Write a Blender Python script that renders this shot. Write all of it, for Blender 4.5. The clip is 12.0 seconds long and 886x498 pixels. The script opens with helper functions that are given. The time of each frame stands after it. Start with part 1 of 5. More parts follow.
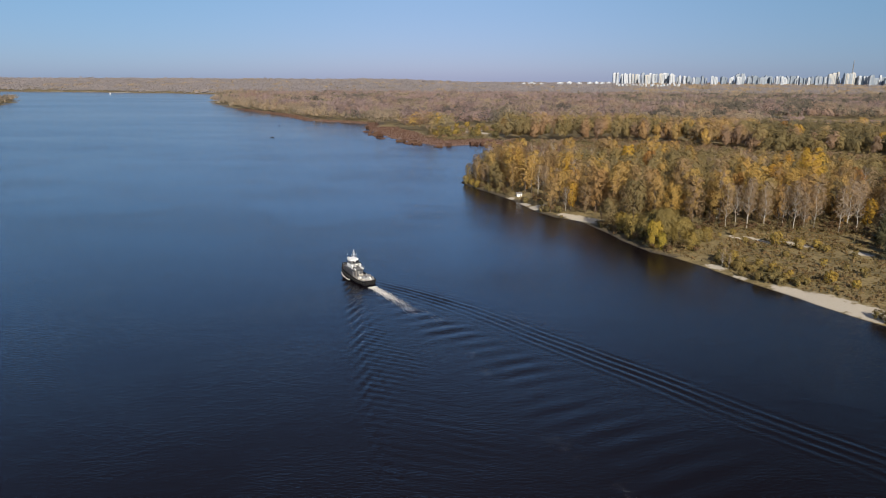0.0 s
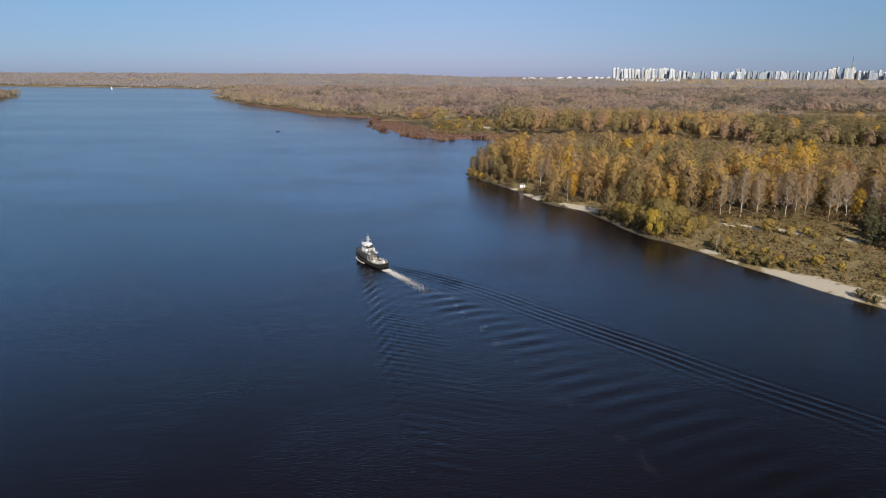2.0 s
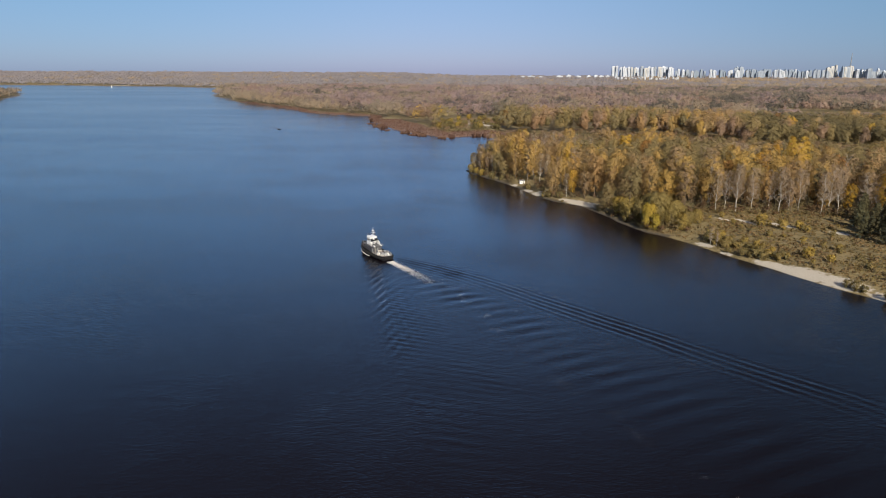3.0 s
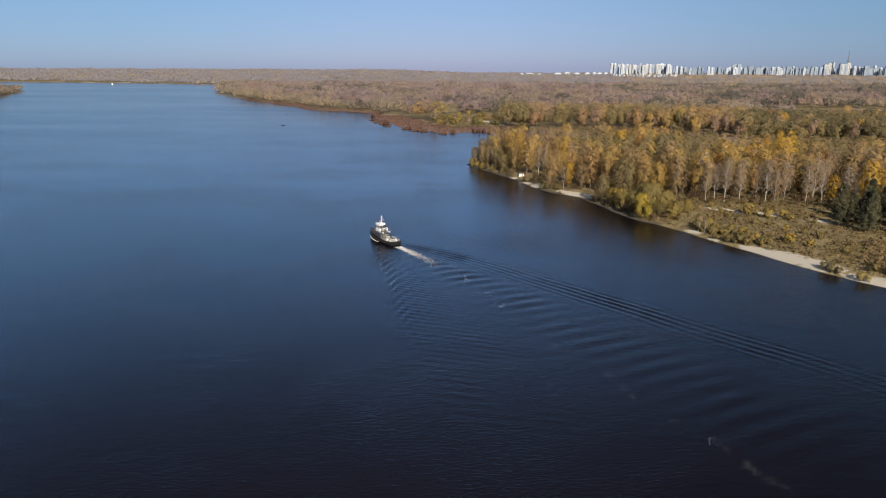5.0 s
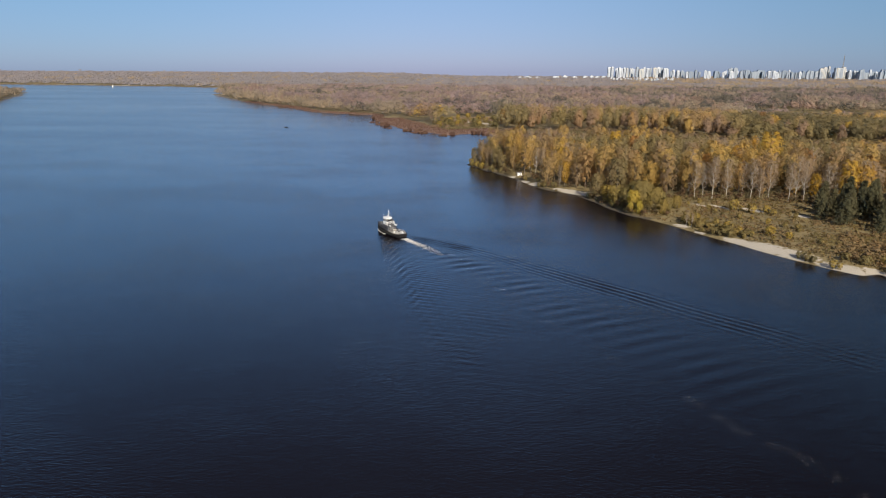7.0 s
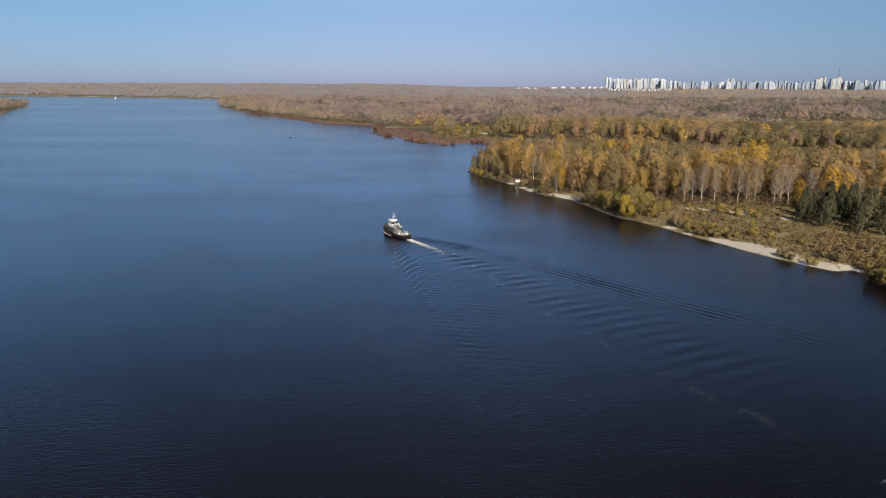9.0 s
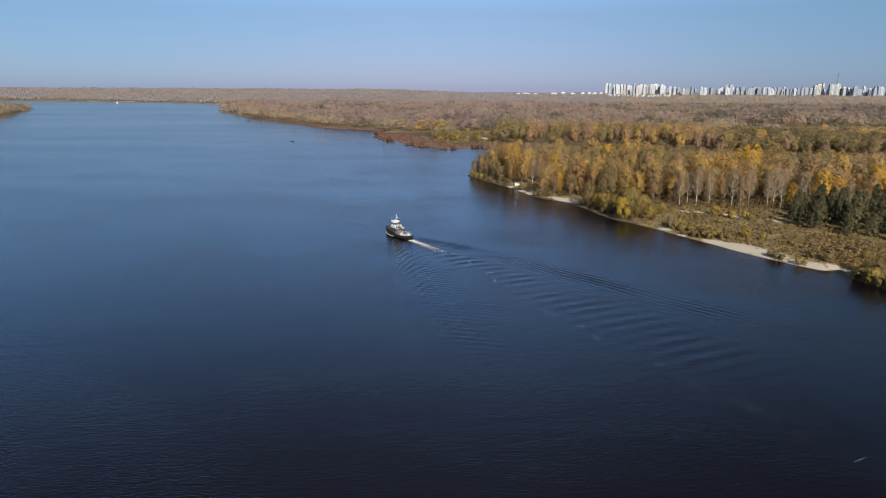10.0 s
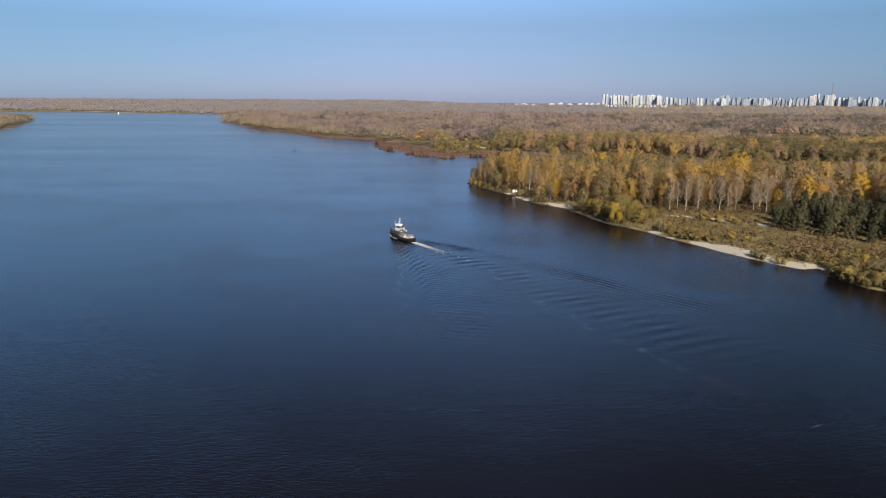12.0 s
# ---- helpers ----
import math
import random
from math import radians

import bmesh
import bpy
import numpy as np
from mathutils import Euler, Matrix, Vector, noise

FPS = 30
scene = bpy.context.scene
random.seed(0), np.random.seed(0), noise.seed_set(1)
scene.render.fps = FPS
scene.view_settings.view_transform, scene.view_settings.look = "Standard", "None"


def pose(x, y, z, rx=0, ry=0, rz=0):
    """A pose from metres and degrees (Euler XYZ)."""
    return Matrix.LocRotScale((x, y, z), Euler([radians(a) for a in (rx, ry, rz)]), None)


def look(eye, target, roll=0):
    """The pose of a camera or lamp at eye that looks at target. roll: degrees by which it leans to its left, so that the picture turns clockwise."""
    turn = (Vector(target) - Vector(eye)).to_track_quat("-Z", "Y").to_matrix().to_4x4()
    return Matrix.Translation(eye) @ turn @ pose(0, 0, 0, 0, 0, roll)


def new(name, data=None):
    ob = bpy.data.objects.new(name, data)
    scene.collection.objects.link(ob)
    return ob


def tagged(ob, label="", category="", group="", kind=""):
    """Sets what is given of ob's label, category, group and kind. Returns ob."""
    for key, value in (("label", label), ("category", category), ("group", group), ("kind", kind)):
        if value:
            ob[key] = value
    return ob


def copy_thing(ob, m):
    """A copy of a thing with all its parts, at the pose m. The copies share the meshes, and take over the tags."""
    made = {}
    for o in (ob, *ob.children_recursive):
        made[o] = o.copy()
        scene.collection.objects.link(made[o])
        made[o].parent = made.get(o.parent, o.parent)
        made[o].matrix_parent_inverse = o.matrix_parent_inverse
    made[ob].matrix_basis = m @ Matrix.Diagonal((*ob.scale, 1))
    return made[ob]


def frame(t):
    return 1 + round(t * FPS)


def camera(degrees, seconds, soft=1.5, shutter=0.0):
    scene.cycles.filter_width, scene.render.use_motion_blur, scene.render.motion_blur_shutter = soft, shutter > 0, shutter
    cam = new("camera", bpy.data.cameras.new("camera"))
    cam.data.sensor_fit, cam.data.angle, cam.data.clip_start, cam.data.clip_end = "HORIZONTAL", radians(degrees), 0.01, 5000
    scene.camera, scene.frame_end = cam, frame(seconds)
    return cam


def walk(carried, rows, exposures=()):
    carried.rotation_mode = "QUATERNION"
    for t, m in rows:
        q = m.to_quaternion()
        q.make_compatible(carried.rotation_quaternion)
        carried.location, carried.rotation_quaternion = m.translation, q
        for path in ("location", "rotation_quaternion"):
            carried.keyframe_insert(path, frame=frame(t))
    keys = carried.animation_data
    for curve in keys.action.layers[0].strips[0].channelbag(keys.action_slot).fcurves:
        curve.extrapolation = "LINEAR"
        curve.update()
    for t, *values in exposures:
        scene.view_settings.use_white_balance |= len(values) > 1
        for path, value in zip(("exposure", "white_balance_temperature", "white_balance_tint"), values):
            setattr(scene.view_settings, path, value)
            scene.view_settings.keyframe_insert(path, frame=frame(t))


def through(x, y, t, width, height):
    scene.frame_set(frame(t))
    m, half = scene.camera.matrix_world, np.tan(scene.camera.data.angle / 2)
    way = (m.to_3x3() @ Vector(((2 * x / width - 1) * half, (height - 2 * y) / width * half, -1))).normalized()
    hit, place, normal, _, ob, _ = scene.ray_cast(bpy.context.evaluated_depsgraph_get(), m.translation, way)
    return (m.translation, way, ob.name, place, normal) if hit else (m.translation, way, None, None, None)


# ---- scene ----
cam = camera(68.0, 12.0, soft=0.92)
PATH = [
    (0, (3.109, 5.595, 73.646), (2.923, 7.522, 73.143), 0.2),
    (0.5, (2.484, 1.904, 73.583), (2.299, 3.83, 73.077), 0.3),
    (1, (1.706, -1.997, 73.71), (1.521, -0.072, 73.199), 0.2),
    (1.5, (1.197, -6.036, 73.577), (1.012, -4.112, 73.064), 0.3),
    (2, (0.81, -10.028, 73.48), (0.625, -8.104, 72.963), 0.2),
    (2.5, (0.372, -14.307, 73.35), (0.189, -12.384, 72.832), 0.2),
    (3, (0.157, -18.589, 73.293), (-0.025, -16.667, 72.772), 0.2),
    (5, (-0.588, -37.147, 73.209), (-0.766, -35.226, 72.68), 0.2),
    (5.5, (-0.708, -42.212, 73.173), (-0.885, -40.291, 72.643), 0.2),
    (6, (-0.897, -47.373, 73.197), (-1.073, -45.452, 72.666), 0.2),
    (6.5, (-1.008, -52.434, 73.218), (-1.182, -50.513, 72.691), 0.2),
    (7, (-1.226, -57.088, 73.314), (-1.398, -55.164, 72.794), 0.3),
    (9, (-0.926, -76.154, 73.246), (-1.097, -74.222, 72.757), 0.2),
    (9.5, (-0.783, -80.813, 73.187), (-0.954, -78.88, 72.705), 0.3),
    (10, (-0.626, -85.603, 73.241), (-0.797, -83.668, 72.767), 0.3),
    (10.5, (-0.636, -90.3, 73.162), (-0.805, -88.362, 72.696), 0.3),
    (11, (-0.711, -94.963, 73.255), (-0.881, -93.024, 72.796), 0.3),
    (11.5, (-0.553, -99.642, 73.268), (-0.721, -97.701, 72.816), 0.3),
    (12, (-0.448, -104.159, 73.163), (-0.615, -102.216, 72.719), 0.3),
]
walk(cam, [(t, look(eye, target, roll)) for t, eye, target, roll in PATH])

# ---- light ----
SUN_TO = Vector((0.27, -0.88, 0.54)).normalized()
world = bpy.data.worlds.new("sky")
scene.world = world
world.use_nodes = True
wn = world.node_tree.nodes
sky = wn.new("ShaderNodeTexSky")
sky.sky_type = "NISHITA"
sky.sun_disc = False
sky.sun_elevation = math.asin(SUN_TO.z)
sky.sun_rotation = math.atan2(SUN_TO.x, SUN_TO.y)
sky.altitude = 0
sky.air_density = 0.65
sky.dust_density = 0.6
sky.ozone_density = 3.0
wn["Background"].inputs["Strength"].default_value = 0.0686
veil = wn.new("ShaderNodeMix")
veil.data_type, veil.blend_type = "RGBA", "MIX"
veil.inputs[0].default_value = 0.36
veil.inputs[7].default_value = (6.0, 8.7, 14.8, 1)
world.node_tree.links.new(sky.outputs[0], veil.inputs[6])
# the autumn haze, mauve low over the land and blue above; higher stops tint the water
where = wn.new("ShaderNodeTexCoord")
height = wn.new("ShaderNodeSeparateXYZ")
haze = wn.new("ShaderNodeValToRGB")
tint = wn.new("ShaderNodeMix")
tint.data_type, tint.blend_type = "RGBA", "MULTIPLY"
tint.inputs[0].default_value = 1.0
# stops above 0.15 lie out of view, set for the water's reflection
for p, c in ((0.0, (0.72, 0.63, 0.64)), (0.04, (0.70, 0.665, 0.665)), (0.105, (0.70, 0.735, 0.70)), (0.15, (0.85, 0.965, 0.965)), (0.19, (0.91, 1.31, 1.46)), (0.27, (0.79, 1.10, 1.25)), (0.36, (0.65, 0.82, 0.91)), (0.52, (0.41, 0.31, 0.28)), (1.0, (0.52, 0.48, 0.49))):
    e = haze.color_ramp.elements[0] if p == 0 else haze.color_ramp.elements[-1] if p == 1 else haze.color_ramp.elements.new(p)
    e.position, e.color = p, (*c, 1)
world.node_tree.links.new(where.outputs["Generated"], height.inputs[0])
world.node_tree.links.new(height.outputs["Z"], haze.inputs[0])
world.node_tree.links.new(veil.outputs[2], tint.inputs[6])
world.node_tree.links.new(haze.outputs[0], tint.inputs[7])
# lens fall-off put into the sky: darker to both sides, more so higher up
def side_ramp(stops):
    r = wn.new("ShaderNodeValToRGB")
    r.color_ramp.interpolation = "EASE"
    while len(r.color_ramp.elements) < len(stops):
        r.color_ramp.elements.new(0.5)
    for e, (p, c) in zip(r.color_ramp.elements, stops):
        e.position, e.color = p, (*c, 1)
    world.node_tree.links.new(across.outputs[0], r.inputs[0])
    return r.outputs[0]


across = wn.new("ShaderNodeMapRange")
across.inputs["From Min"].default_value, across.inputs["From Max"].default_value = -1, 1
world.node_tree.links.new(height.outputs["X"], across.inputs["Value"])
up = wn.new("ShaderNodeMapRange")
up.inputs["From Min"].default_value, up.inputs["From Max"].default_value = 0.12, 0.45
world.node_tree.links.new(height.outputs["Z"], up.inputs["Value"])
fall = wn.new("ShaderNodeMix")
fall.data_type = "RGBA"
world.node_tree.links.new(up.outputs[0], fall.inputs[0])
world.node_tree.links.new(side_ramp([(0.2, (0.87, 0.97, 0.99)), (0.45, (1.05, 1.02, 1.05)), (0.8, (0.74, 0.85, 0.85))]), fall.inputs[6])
# unseen upper sky, dimmed at the right to darken the near water
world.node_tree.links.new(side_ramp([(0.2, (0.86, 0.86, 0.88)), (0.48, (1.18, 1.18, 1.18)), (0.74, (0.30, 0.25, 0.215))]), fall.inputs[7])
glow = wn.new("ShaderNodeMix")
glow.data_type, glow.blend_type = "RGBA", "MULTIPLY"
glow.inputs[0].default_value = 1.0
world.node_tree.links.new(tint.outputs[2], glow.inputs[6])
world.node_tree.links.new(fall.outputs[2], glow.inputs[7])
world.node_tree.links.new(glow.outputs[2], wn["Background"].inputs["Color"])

sun = new("sun", bpy.data.lights.new("sun", "SUN"))
sun.data.energy = 4.7
sun.data.angle = radians(0.6)
sun.data.color = (1.0, 0.90, 0.76)
sun.matrix_world = look(SUN_TO * 900, (0, 0, 0))
scene.view_settings.exposure = 0.5

rng = np.random.default_rng(7)


# ---- materials ----
def nodes_of(name):
    m = bpy.data.materials.new(name)
    m.use_nodes = True
    nt = m.node_tree
    b = nt.nodes["Principled BSDF"]
    return m, nt, b


def ramp(nt, fac, stops):
    r = nt.nodes.new("ShaderNodeValToRGB")
    while len(r.color_ramp.elements) < len(stops):
        r.color_ramp.elements.new(0.5)
    for e, (p, c) in zip(r.color_ramp.elements, stops):
        e.position, e.color = p, (*c, 1)
    nt.links.new(fac, r.inputs[0])
    return r.outputs[0]


def coords(nt, scale=(1, 1, 1)):
    g = nt.nodes.new("ShaderNodeNewGeometry")
    mp = nt.nodes.new("ShaderNodeMapping")
    mp.inputs["Scale"].default_value = scale
    nt.links.new(g.outputs["Position"], mp.inputs[0])
    return mp.outputs[0]


def object_coords(nt):
    return nt.nodes.new("ShaderNodeTexCoord").outputs["Object"]


def noise_tex(nt, vec, scale, detail=4, rough=0.55, distortion=0.0):
    n = nt.nodes.new("ShaderNodeTexNoise")
    n.inputs["Scale"].default_value = scale
    n.inputs["Detail"].default_value = detail
    n.inputs["Roughness"].default_value = rough
    n.inputs["Distortion"].default_value = distortion
    nt.links.new(vec, n.inputs["Vector"])
    return n.outputs["Fac"]


def mixc(nt, fac, a, b, mode="MIX"):
    n = nt.nodes.new("ShaderNodeMix")
    n.data_type, n.blend_type = "RGBA", mode
    for sock, v in ((n.inputs[0], fac), (n.inputs[6], a), (n.inputs[7], b)):
        if isinstance(v, (int, float)):
            sock.default_value = v
        elif isinstance(v, tuple):
            sock.default_value = (*v, 1)
        else:
            nt.links.new(v, sock)
    return n.outputs[2]


def calc(nt, op, a, b=0.0, clamp=False):
    n = nt.nodes.new("ShaderNodeMath")
    n.operation, n.use_clamp = op, clamp
    for sock, v in zip(n.inputs, (a, b)):
        if isinstance(v, (int, float)):
            sock.default_value = v
        else:
            nt.links.new(v, sock)
    return n.outputs[0]


def bump(nt, height, strength, distance):
    b = nt.nodes.new("ShaderNodeBump")
    b.inputs["Strength"].default_value = strength
    b.inputs["Distance"].default_value = distance
    nt.links.new(height, b.inputs["Height"])
    return b.outputs[0]


def surface(name, dark, light, scale=2.0, rough=0.7, metal=0.0, relief=0.3, dist=0.02, wear=None):
    """A worn surface: two scales of noise between two colours, and fine relief."""
    m, nt, b = nodes_of(name)
    v = object_coords(nt)
    n1, n2 = noise_tex(nt, v, scale, 5), noise_tex(nt, v, scale * 9, 3)
    f = calc(nt, "ADD", calc(nt, "MULTIPLY", n1, 0.7), calc(nt, "MULTIPLY", n2, 0.3))
    col = ramp(nt, f, [(0.35, dark), (0.65, light)])
    if wear:
        col = mixc(nt, ramp(nt, noise_tex(nt, v, scale * 2.3, 6, 0.7), [(0.56, (0, 0, 0)), (0.68, (1, 1, 1))]), col, wear)
    nt.links.new(col, b.inputs["Base Color"])
    b.inputs["Roughness"].default_value = rough
    b.inputs["Metallic"].default_value = metal
    nt.links.new(bump(nt, n2, relief, dist), b.inputs["Normal"])
    return m


def foliage(name, stops, through=0.5, rough=0.7, lace=False, calm=False):
    """Leaves: the hue goes by the tree, the shade by the leaf clump."""
    m, nt, b = nodes_of(name)
    at = nt.nodes.new("ShaderNodeAttribute")
    at.attribute_name = "tone"
    oi = nt.nodes.new("ShaderNodeObjectInfo")
    ge = nt.nodes.new("ShaderNodeNewGeometry")
    tone = calc(nt, "FRACT", calc(nt, "ADD", at.outputs["Fac"], oi.outputs["Random"]))
    isl = ge.outputs["Random Per Island"]
    tone = calc(nt, "ADD", tone, calc(nt, "MULTIPLY", calc(nt, "SUBTRACT", isl, 0.5), 0.07 if calm else 0.10), True)
    col = mixc(nt, 1.0, ramp(nt, tone, stops), (0.91, 0.865, 0.865), "MULTIPLY")
    col = mixc(nt, calc(nt, "MULTIPLY", isl, 0.12 if calm else 0.18), col, mixc(nt, 1.0, col, (0.72, 0.70, 0.68), "MULTIPLY"))
    fine = noise_tex(nt, coords(nt), 1.0, 3, 0.65)
    if not calm:
        col = mixc(nt, 1.0, col, ramp(nt, fine, [(0.34, (0.78, 0.77, 0.76)), (0.5, (0.98, 0.98, 0.98)), (0.66, (1.14, 1.12, 1.09))]), "MULTIPLY")
        nt.links.new(bump(nt, fine, 0.4, 0.35), b.inputs["Normal"])
    nt.links.new(col, b.inputs["Base Color"])
    b.inputs["Roughness"].default_value = rough
    b.inputs["Specular IOR Level"].default_value = 0.25
    tr = nt.nodes.new("ShaderNodeBsdfTranslucent")
    nt.links.new(col, tr.inputs["Color"])
    mx = nt.nodes.new("ShaderNodeMixShader")
    mx.inputs[0].default_value = through
    nt.links.new(b.outputs[0], mx.inputs[1])
    nt.links.new(tr.outputs[0], mx.inputs[2])
    last = mx
    if lace:
        # sprays of small leaves with gaps between them
        holes = ramp(nt, noise_tex(nt, coords(nt, (1, 1, 0.6)), 3.8, 3, 0.65), [(0.47, (0, 0, 0)), (0.55, (1, 1, 1))])
        last = nt.nodes.new("ShaderNodeMixShader")
        nt.links.new(holes, last.inputs[0])
        nt.links.new(nt.nodes.new("ShaderNodeBsdfTransparent").outputs[0], last.inputs[1])
        nt.links.new(mx.outputs[0], last.inputs[2])
    nt.links.new(last.outputs[0], nt.nodes["Material Output"].inputs["Surface"])
    return m


LEAF_GOLD = foliage("leaves_gold", [(0.0, (0.32, 0.235, 0.14)), (0.2, (0.47, 0.325, 0.12)), (0.4, (0.58, 0.395, 0.10)), (0.6, (0.34, 0.26, 0.15)), (0.8, (0.50, 0.315, 0.12)), (1.0, (0.54, 0.39, 0.12))], 0.32, lace=True)
LEAF_YELLOW = foliage("leaves_yellow", [(0.0, (0.55, 0.37, 0.07)), (0.5, (0.62, 0.415, 0.06)), (1.0, (0.54, 0.32, 0.06))], 0.36, lace=True)
LEAF_RUST = foliage("leaves_rust", [(0.0, (0.50, 0.27, 0.09)), (0.5, (0.58, 0.31, 0.09)), (1.0, (0.50, 0.29, 0.11))], lace=True)
LEAF_OLIVE = foliage("leaves_olive", [(0.0, (0.22, 0.185, 0.085)), (0.4, (0.30, 0.24, 0.105)), (0.7, (0.25, 0.205, 0.10)), (1.0, (0.40, 0.30, 0.11))], 0.3, lace=True)
LEAF_WILLOW = foliage("leaves_willow", [(0.0, (0.30, 0.245, 0.09)), (0.45, (0.41, 0.32, 0.095)), (1.0, (0.52, 0.39, 0.09))], 0.42, lace=True)
LEAF_DARK = foliage("leaves_dark_green", [(0.0, (0.14, 0.125, 0.065)), (0.5, (0.195, 0.165, 0.08)), (1.0, (0.26, 0.205, 0.09))], 0.3, lace=True)
LEAF_BROWN = foliage("leaves_brown", [(0.0, (0.27, 0.195, 0.13)), (0.4, (0.36, 0.255, 0.165)), (0.7, (0.31, 0.22, 0.145)), (1.0, (0.42, 0.28, 0.15))], 0.35, lace=True)
# five kinds for far woods: distance haze put into the colour, greyer further off
RUSSET_FAR = foliage("hazed_russet_leaves", [(0.0, (0.26, 0.195, 0.155)), (0.5, (0.33, 0.24, 0.185)), (1.0, (0.36, 0.25, 0.17))], 0.3, calm=True)
GREEN_FAR = foliage("hazed_green_leaves", [(0.0, (0.085, 0.085, 0.07)), (0.5, (0.13, 0.122, 0.095)), (1.0, (0.18, 0.158, 0.115))], 0.3, calm=True)
TWIGS_FAR = foliage("hazed_bare_twigs", [(0.0, (0.15, 0.12, 0.115)), (0.35, (0.255, 0.20, 0.187)), (0.65, (0.33, 0.262, 0.242)), (1.0, (0.27, 0.19, 0.155))], 0.3, calm=True)
TWIGS_HORIZON = foliage("hazed_grey_twigs", [(0.0, (0.205, 0.197, 0.20)), (0.5, (0.275, 0.262, 0.265)), (1.0, (0.245, 0.232, 0.235))], 0.25, calm=True)
OLIVE_FAR = foliage("hazed_olive_leaves", [(0.0, (0.24, 0.205, 0.15)), (0.5, (0.32, 0.265, 0.185)), (1.0, (0.375, 0.295, 0.19))], 0.3, calm=True)
LEAF_GREY = foliage("twigs_grey", [(0.0, (0.31, 0.245, 0.17)), (0.5, (0.41, 0.325, 0.225)), (1.0, (0.39, 0.29, 0.16))], 0.4, lace=True)
UNDERGROWTH = foliage("undergrowth", [(0.0, (0.13, 0.085, 0.05)), (0.5, (0.20, 0.13, 0.068)), (1.0, (0.155, 0.105, 0.05))])
NEEDLES = foliage("pine_needles", [(0.0, (0.07, 0.075, 0.042)), (0.5, (0.105, 0.105, 0.055)), (1.0, (0.145, 0.135, 0.07))], 0.2, 0.95, lace=True)
REED = foliage("dry_reed", [(0.0, (0.17, 0.105, 0.075)), (0.5, (0.23, 0.14, 0.10)), (1.0, (0.19, 0.12, 0.075))])
GRASS = foliage("dry_grass", [(0.0, (0.21, 0.155, 0.075)), (0.4, (0.29, 0.22, 0.10)), (0.7, (0.18, 0.14, 0.055)), (1.0, (0.25, 0.17, 0.075))])
LEAF_LIME = foliage("leaves_yellow_green", [(0.0, (0.46, 0.38, 0.075)), (0.5, (0.54, 0.44, 0.07)), (1.0, (0.50, 0.37, 0.07))], 0.4, lace=True)
SHRUB = foliage("shrub_leaves", [(0.0, (0.20, 0.175, 0.075)), (0.45, (0.29, 0.235, 0.09)), (0.7, (0.23, 0.195, 0.08)), (1.0, (0.37, 0.28, 0.095))], 0.35, lace=True)
RUSSET_SCRUB = foliage("russet_scrub", [(0.0, (0.20, 0.145, 0.075)), (0.5, (0.28, 0.205, 0.095)), (1.0, (0.24, 0.16, 0.075))], 0.35)
BARK = surface("bark", (0.07, 0.05, 0.035), (0.15, 0.115, 0.085), 3, 0.9)
PALE_BARK = surface("pale_bark", (0.26, 0.235, 0.195), (0.46, 0.42, 0.365), 2, 0.85, wear=(0.12, 0.10, 0.08))

# water: dark body, sky in its surface, small wind ripples
WATER, nt, b = nodes_of("river_water")
v = coords(nt)
big = noise_tex(nt, coords(nt, (0.0012, 0.006, 1)), 1.0, 4, 0.6, 0.4)
b.inputs["Base Color"].default_value = (0.0043, 0.0030, 0.0043, 1)
b.inputs["IOR"].default_value = 1.333
nt.links.new(calc(nt, "ADD", 0.05, calc(nt, "MULTIPLY", big, 0.22)), b.inputs["Roughness"])
small = noise_tex(nt, coords(nt, (1.9, 2.3, 1)), 1.0, 3, 0.6, 0.3)
mid = noise_tex(nt, coords(nt, (0.22, 0.30, 1)), 1.0, 3, 0.55, 0.2)
turned = nt.nodes.new("ShaderNodeMapping")
turned.inputs["Rotation"].default_value = (0, 0, radians(-32))
turned.inputs["Scale"].default_value = (0.62, 1.7, 1)
nt.links.new(coords(nt), turned.inputs[0])
wind = noise_tex(nt, turned.outputs[0], 1.0, 2, 0.5, 0.5)
gust = ramp(nt, noise_tex(nt, coords(nt, (0.013, 0.019, 1)), 1.0, 3, 0.6, 0.6), [(0.42, (0.2, 0.2, 0.2)), (0.62, (1, 1, 1))])
wind = calc(nt, "MULTIPLY", calc(nt, "MULTIPLY", wind, gust), 2.0)
nt.links.new(bump(nt, calc(nt, "ADD", wind, calc(nt, "ADD", small, calc(nt, "MULTIPLY", mid, 0.9))), 0.6, 0.09), b.inputs["Normal"])

# ground: sand by the water, dry grass and litter inland
GROUND, nt, b = nodes_of("ground")
v = coords(nt)
at = nt.nodes.new("ShaderNodeAttribute")
at.attribute_name = "sand"
n1, n2, n3 = noise_tex(nt, v, 0.06, 5), noise_tex(nt, v, 0.5, 5, 0.65), noise_tex(nt, v, 4.0, 4, 0.7)
grass = ramp(nt, calc(nt, "ADD", calc(nt, "MULTIPLY", n1, 0.45), calc(nt, "MULTIPLY", n2, 0.55)), [(0.36, (0.075, 0.06, 0.022)), (0.46, (0.15, 0.113, 0.045)), (0.54, (0.235, 0.178, 0.08)), (0.64, (0.112, 0.09, 0.033))])
rd = nt.nodes.new("ShaderNodeAttribute")
rd.attribute_name = "reed"
grass = mixc(nt, rd.outputs["Fac"], grass, ramp(nt, n2, [(0.35, (0.14, 0.085, 0.06)), (0.65, (0.23, 0.14, 0.10))]))
sand = ramp(nt, n3, [(0.3, (0.36, 0.315, 0.245)), (0.7, (0.50, 0.45, 0.37))])
edge = calc(nt, "ADD", at.outputs["Fac"], calc(nt, "MULTIPLY", calc(nt, "SUBTRACT", n2, 0.5), 0.9))
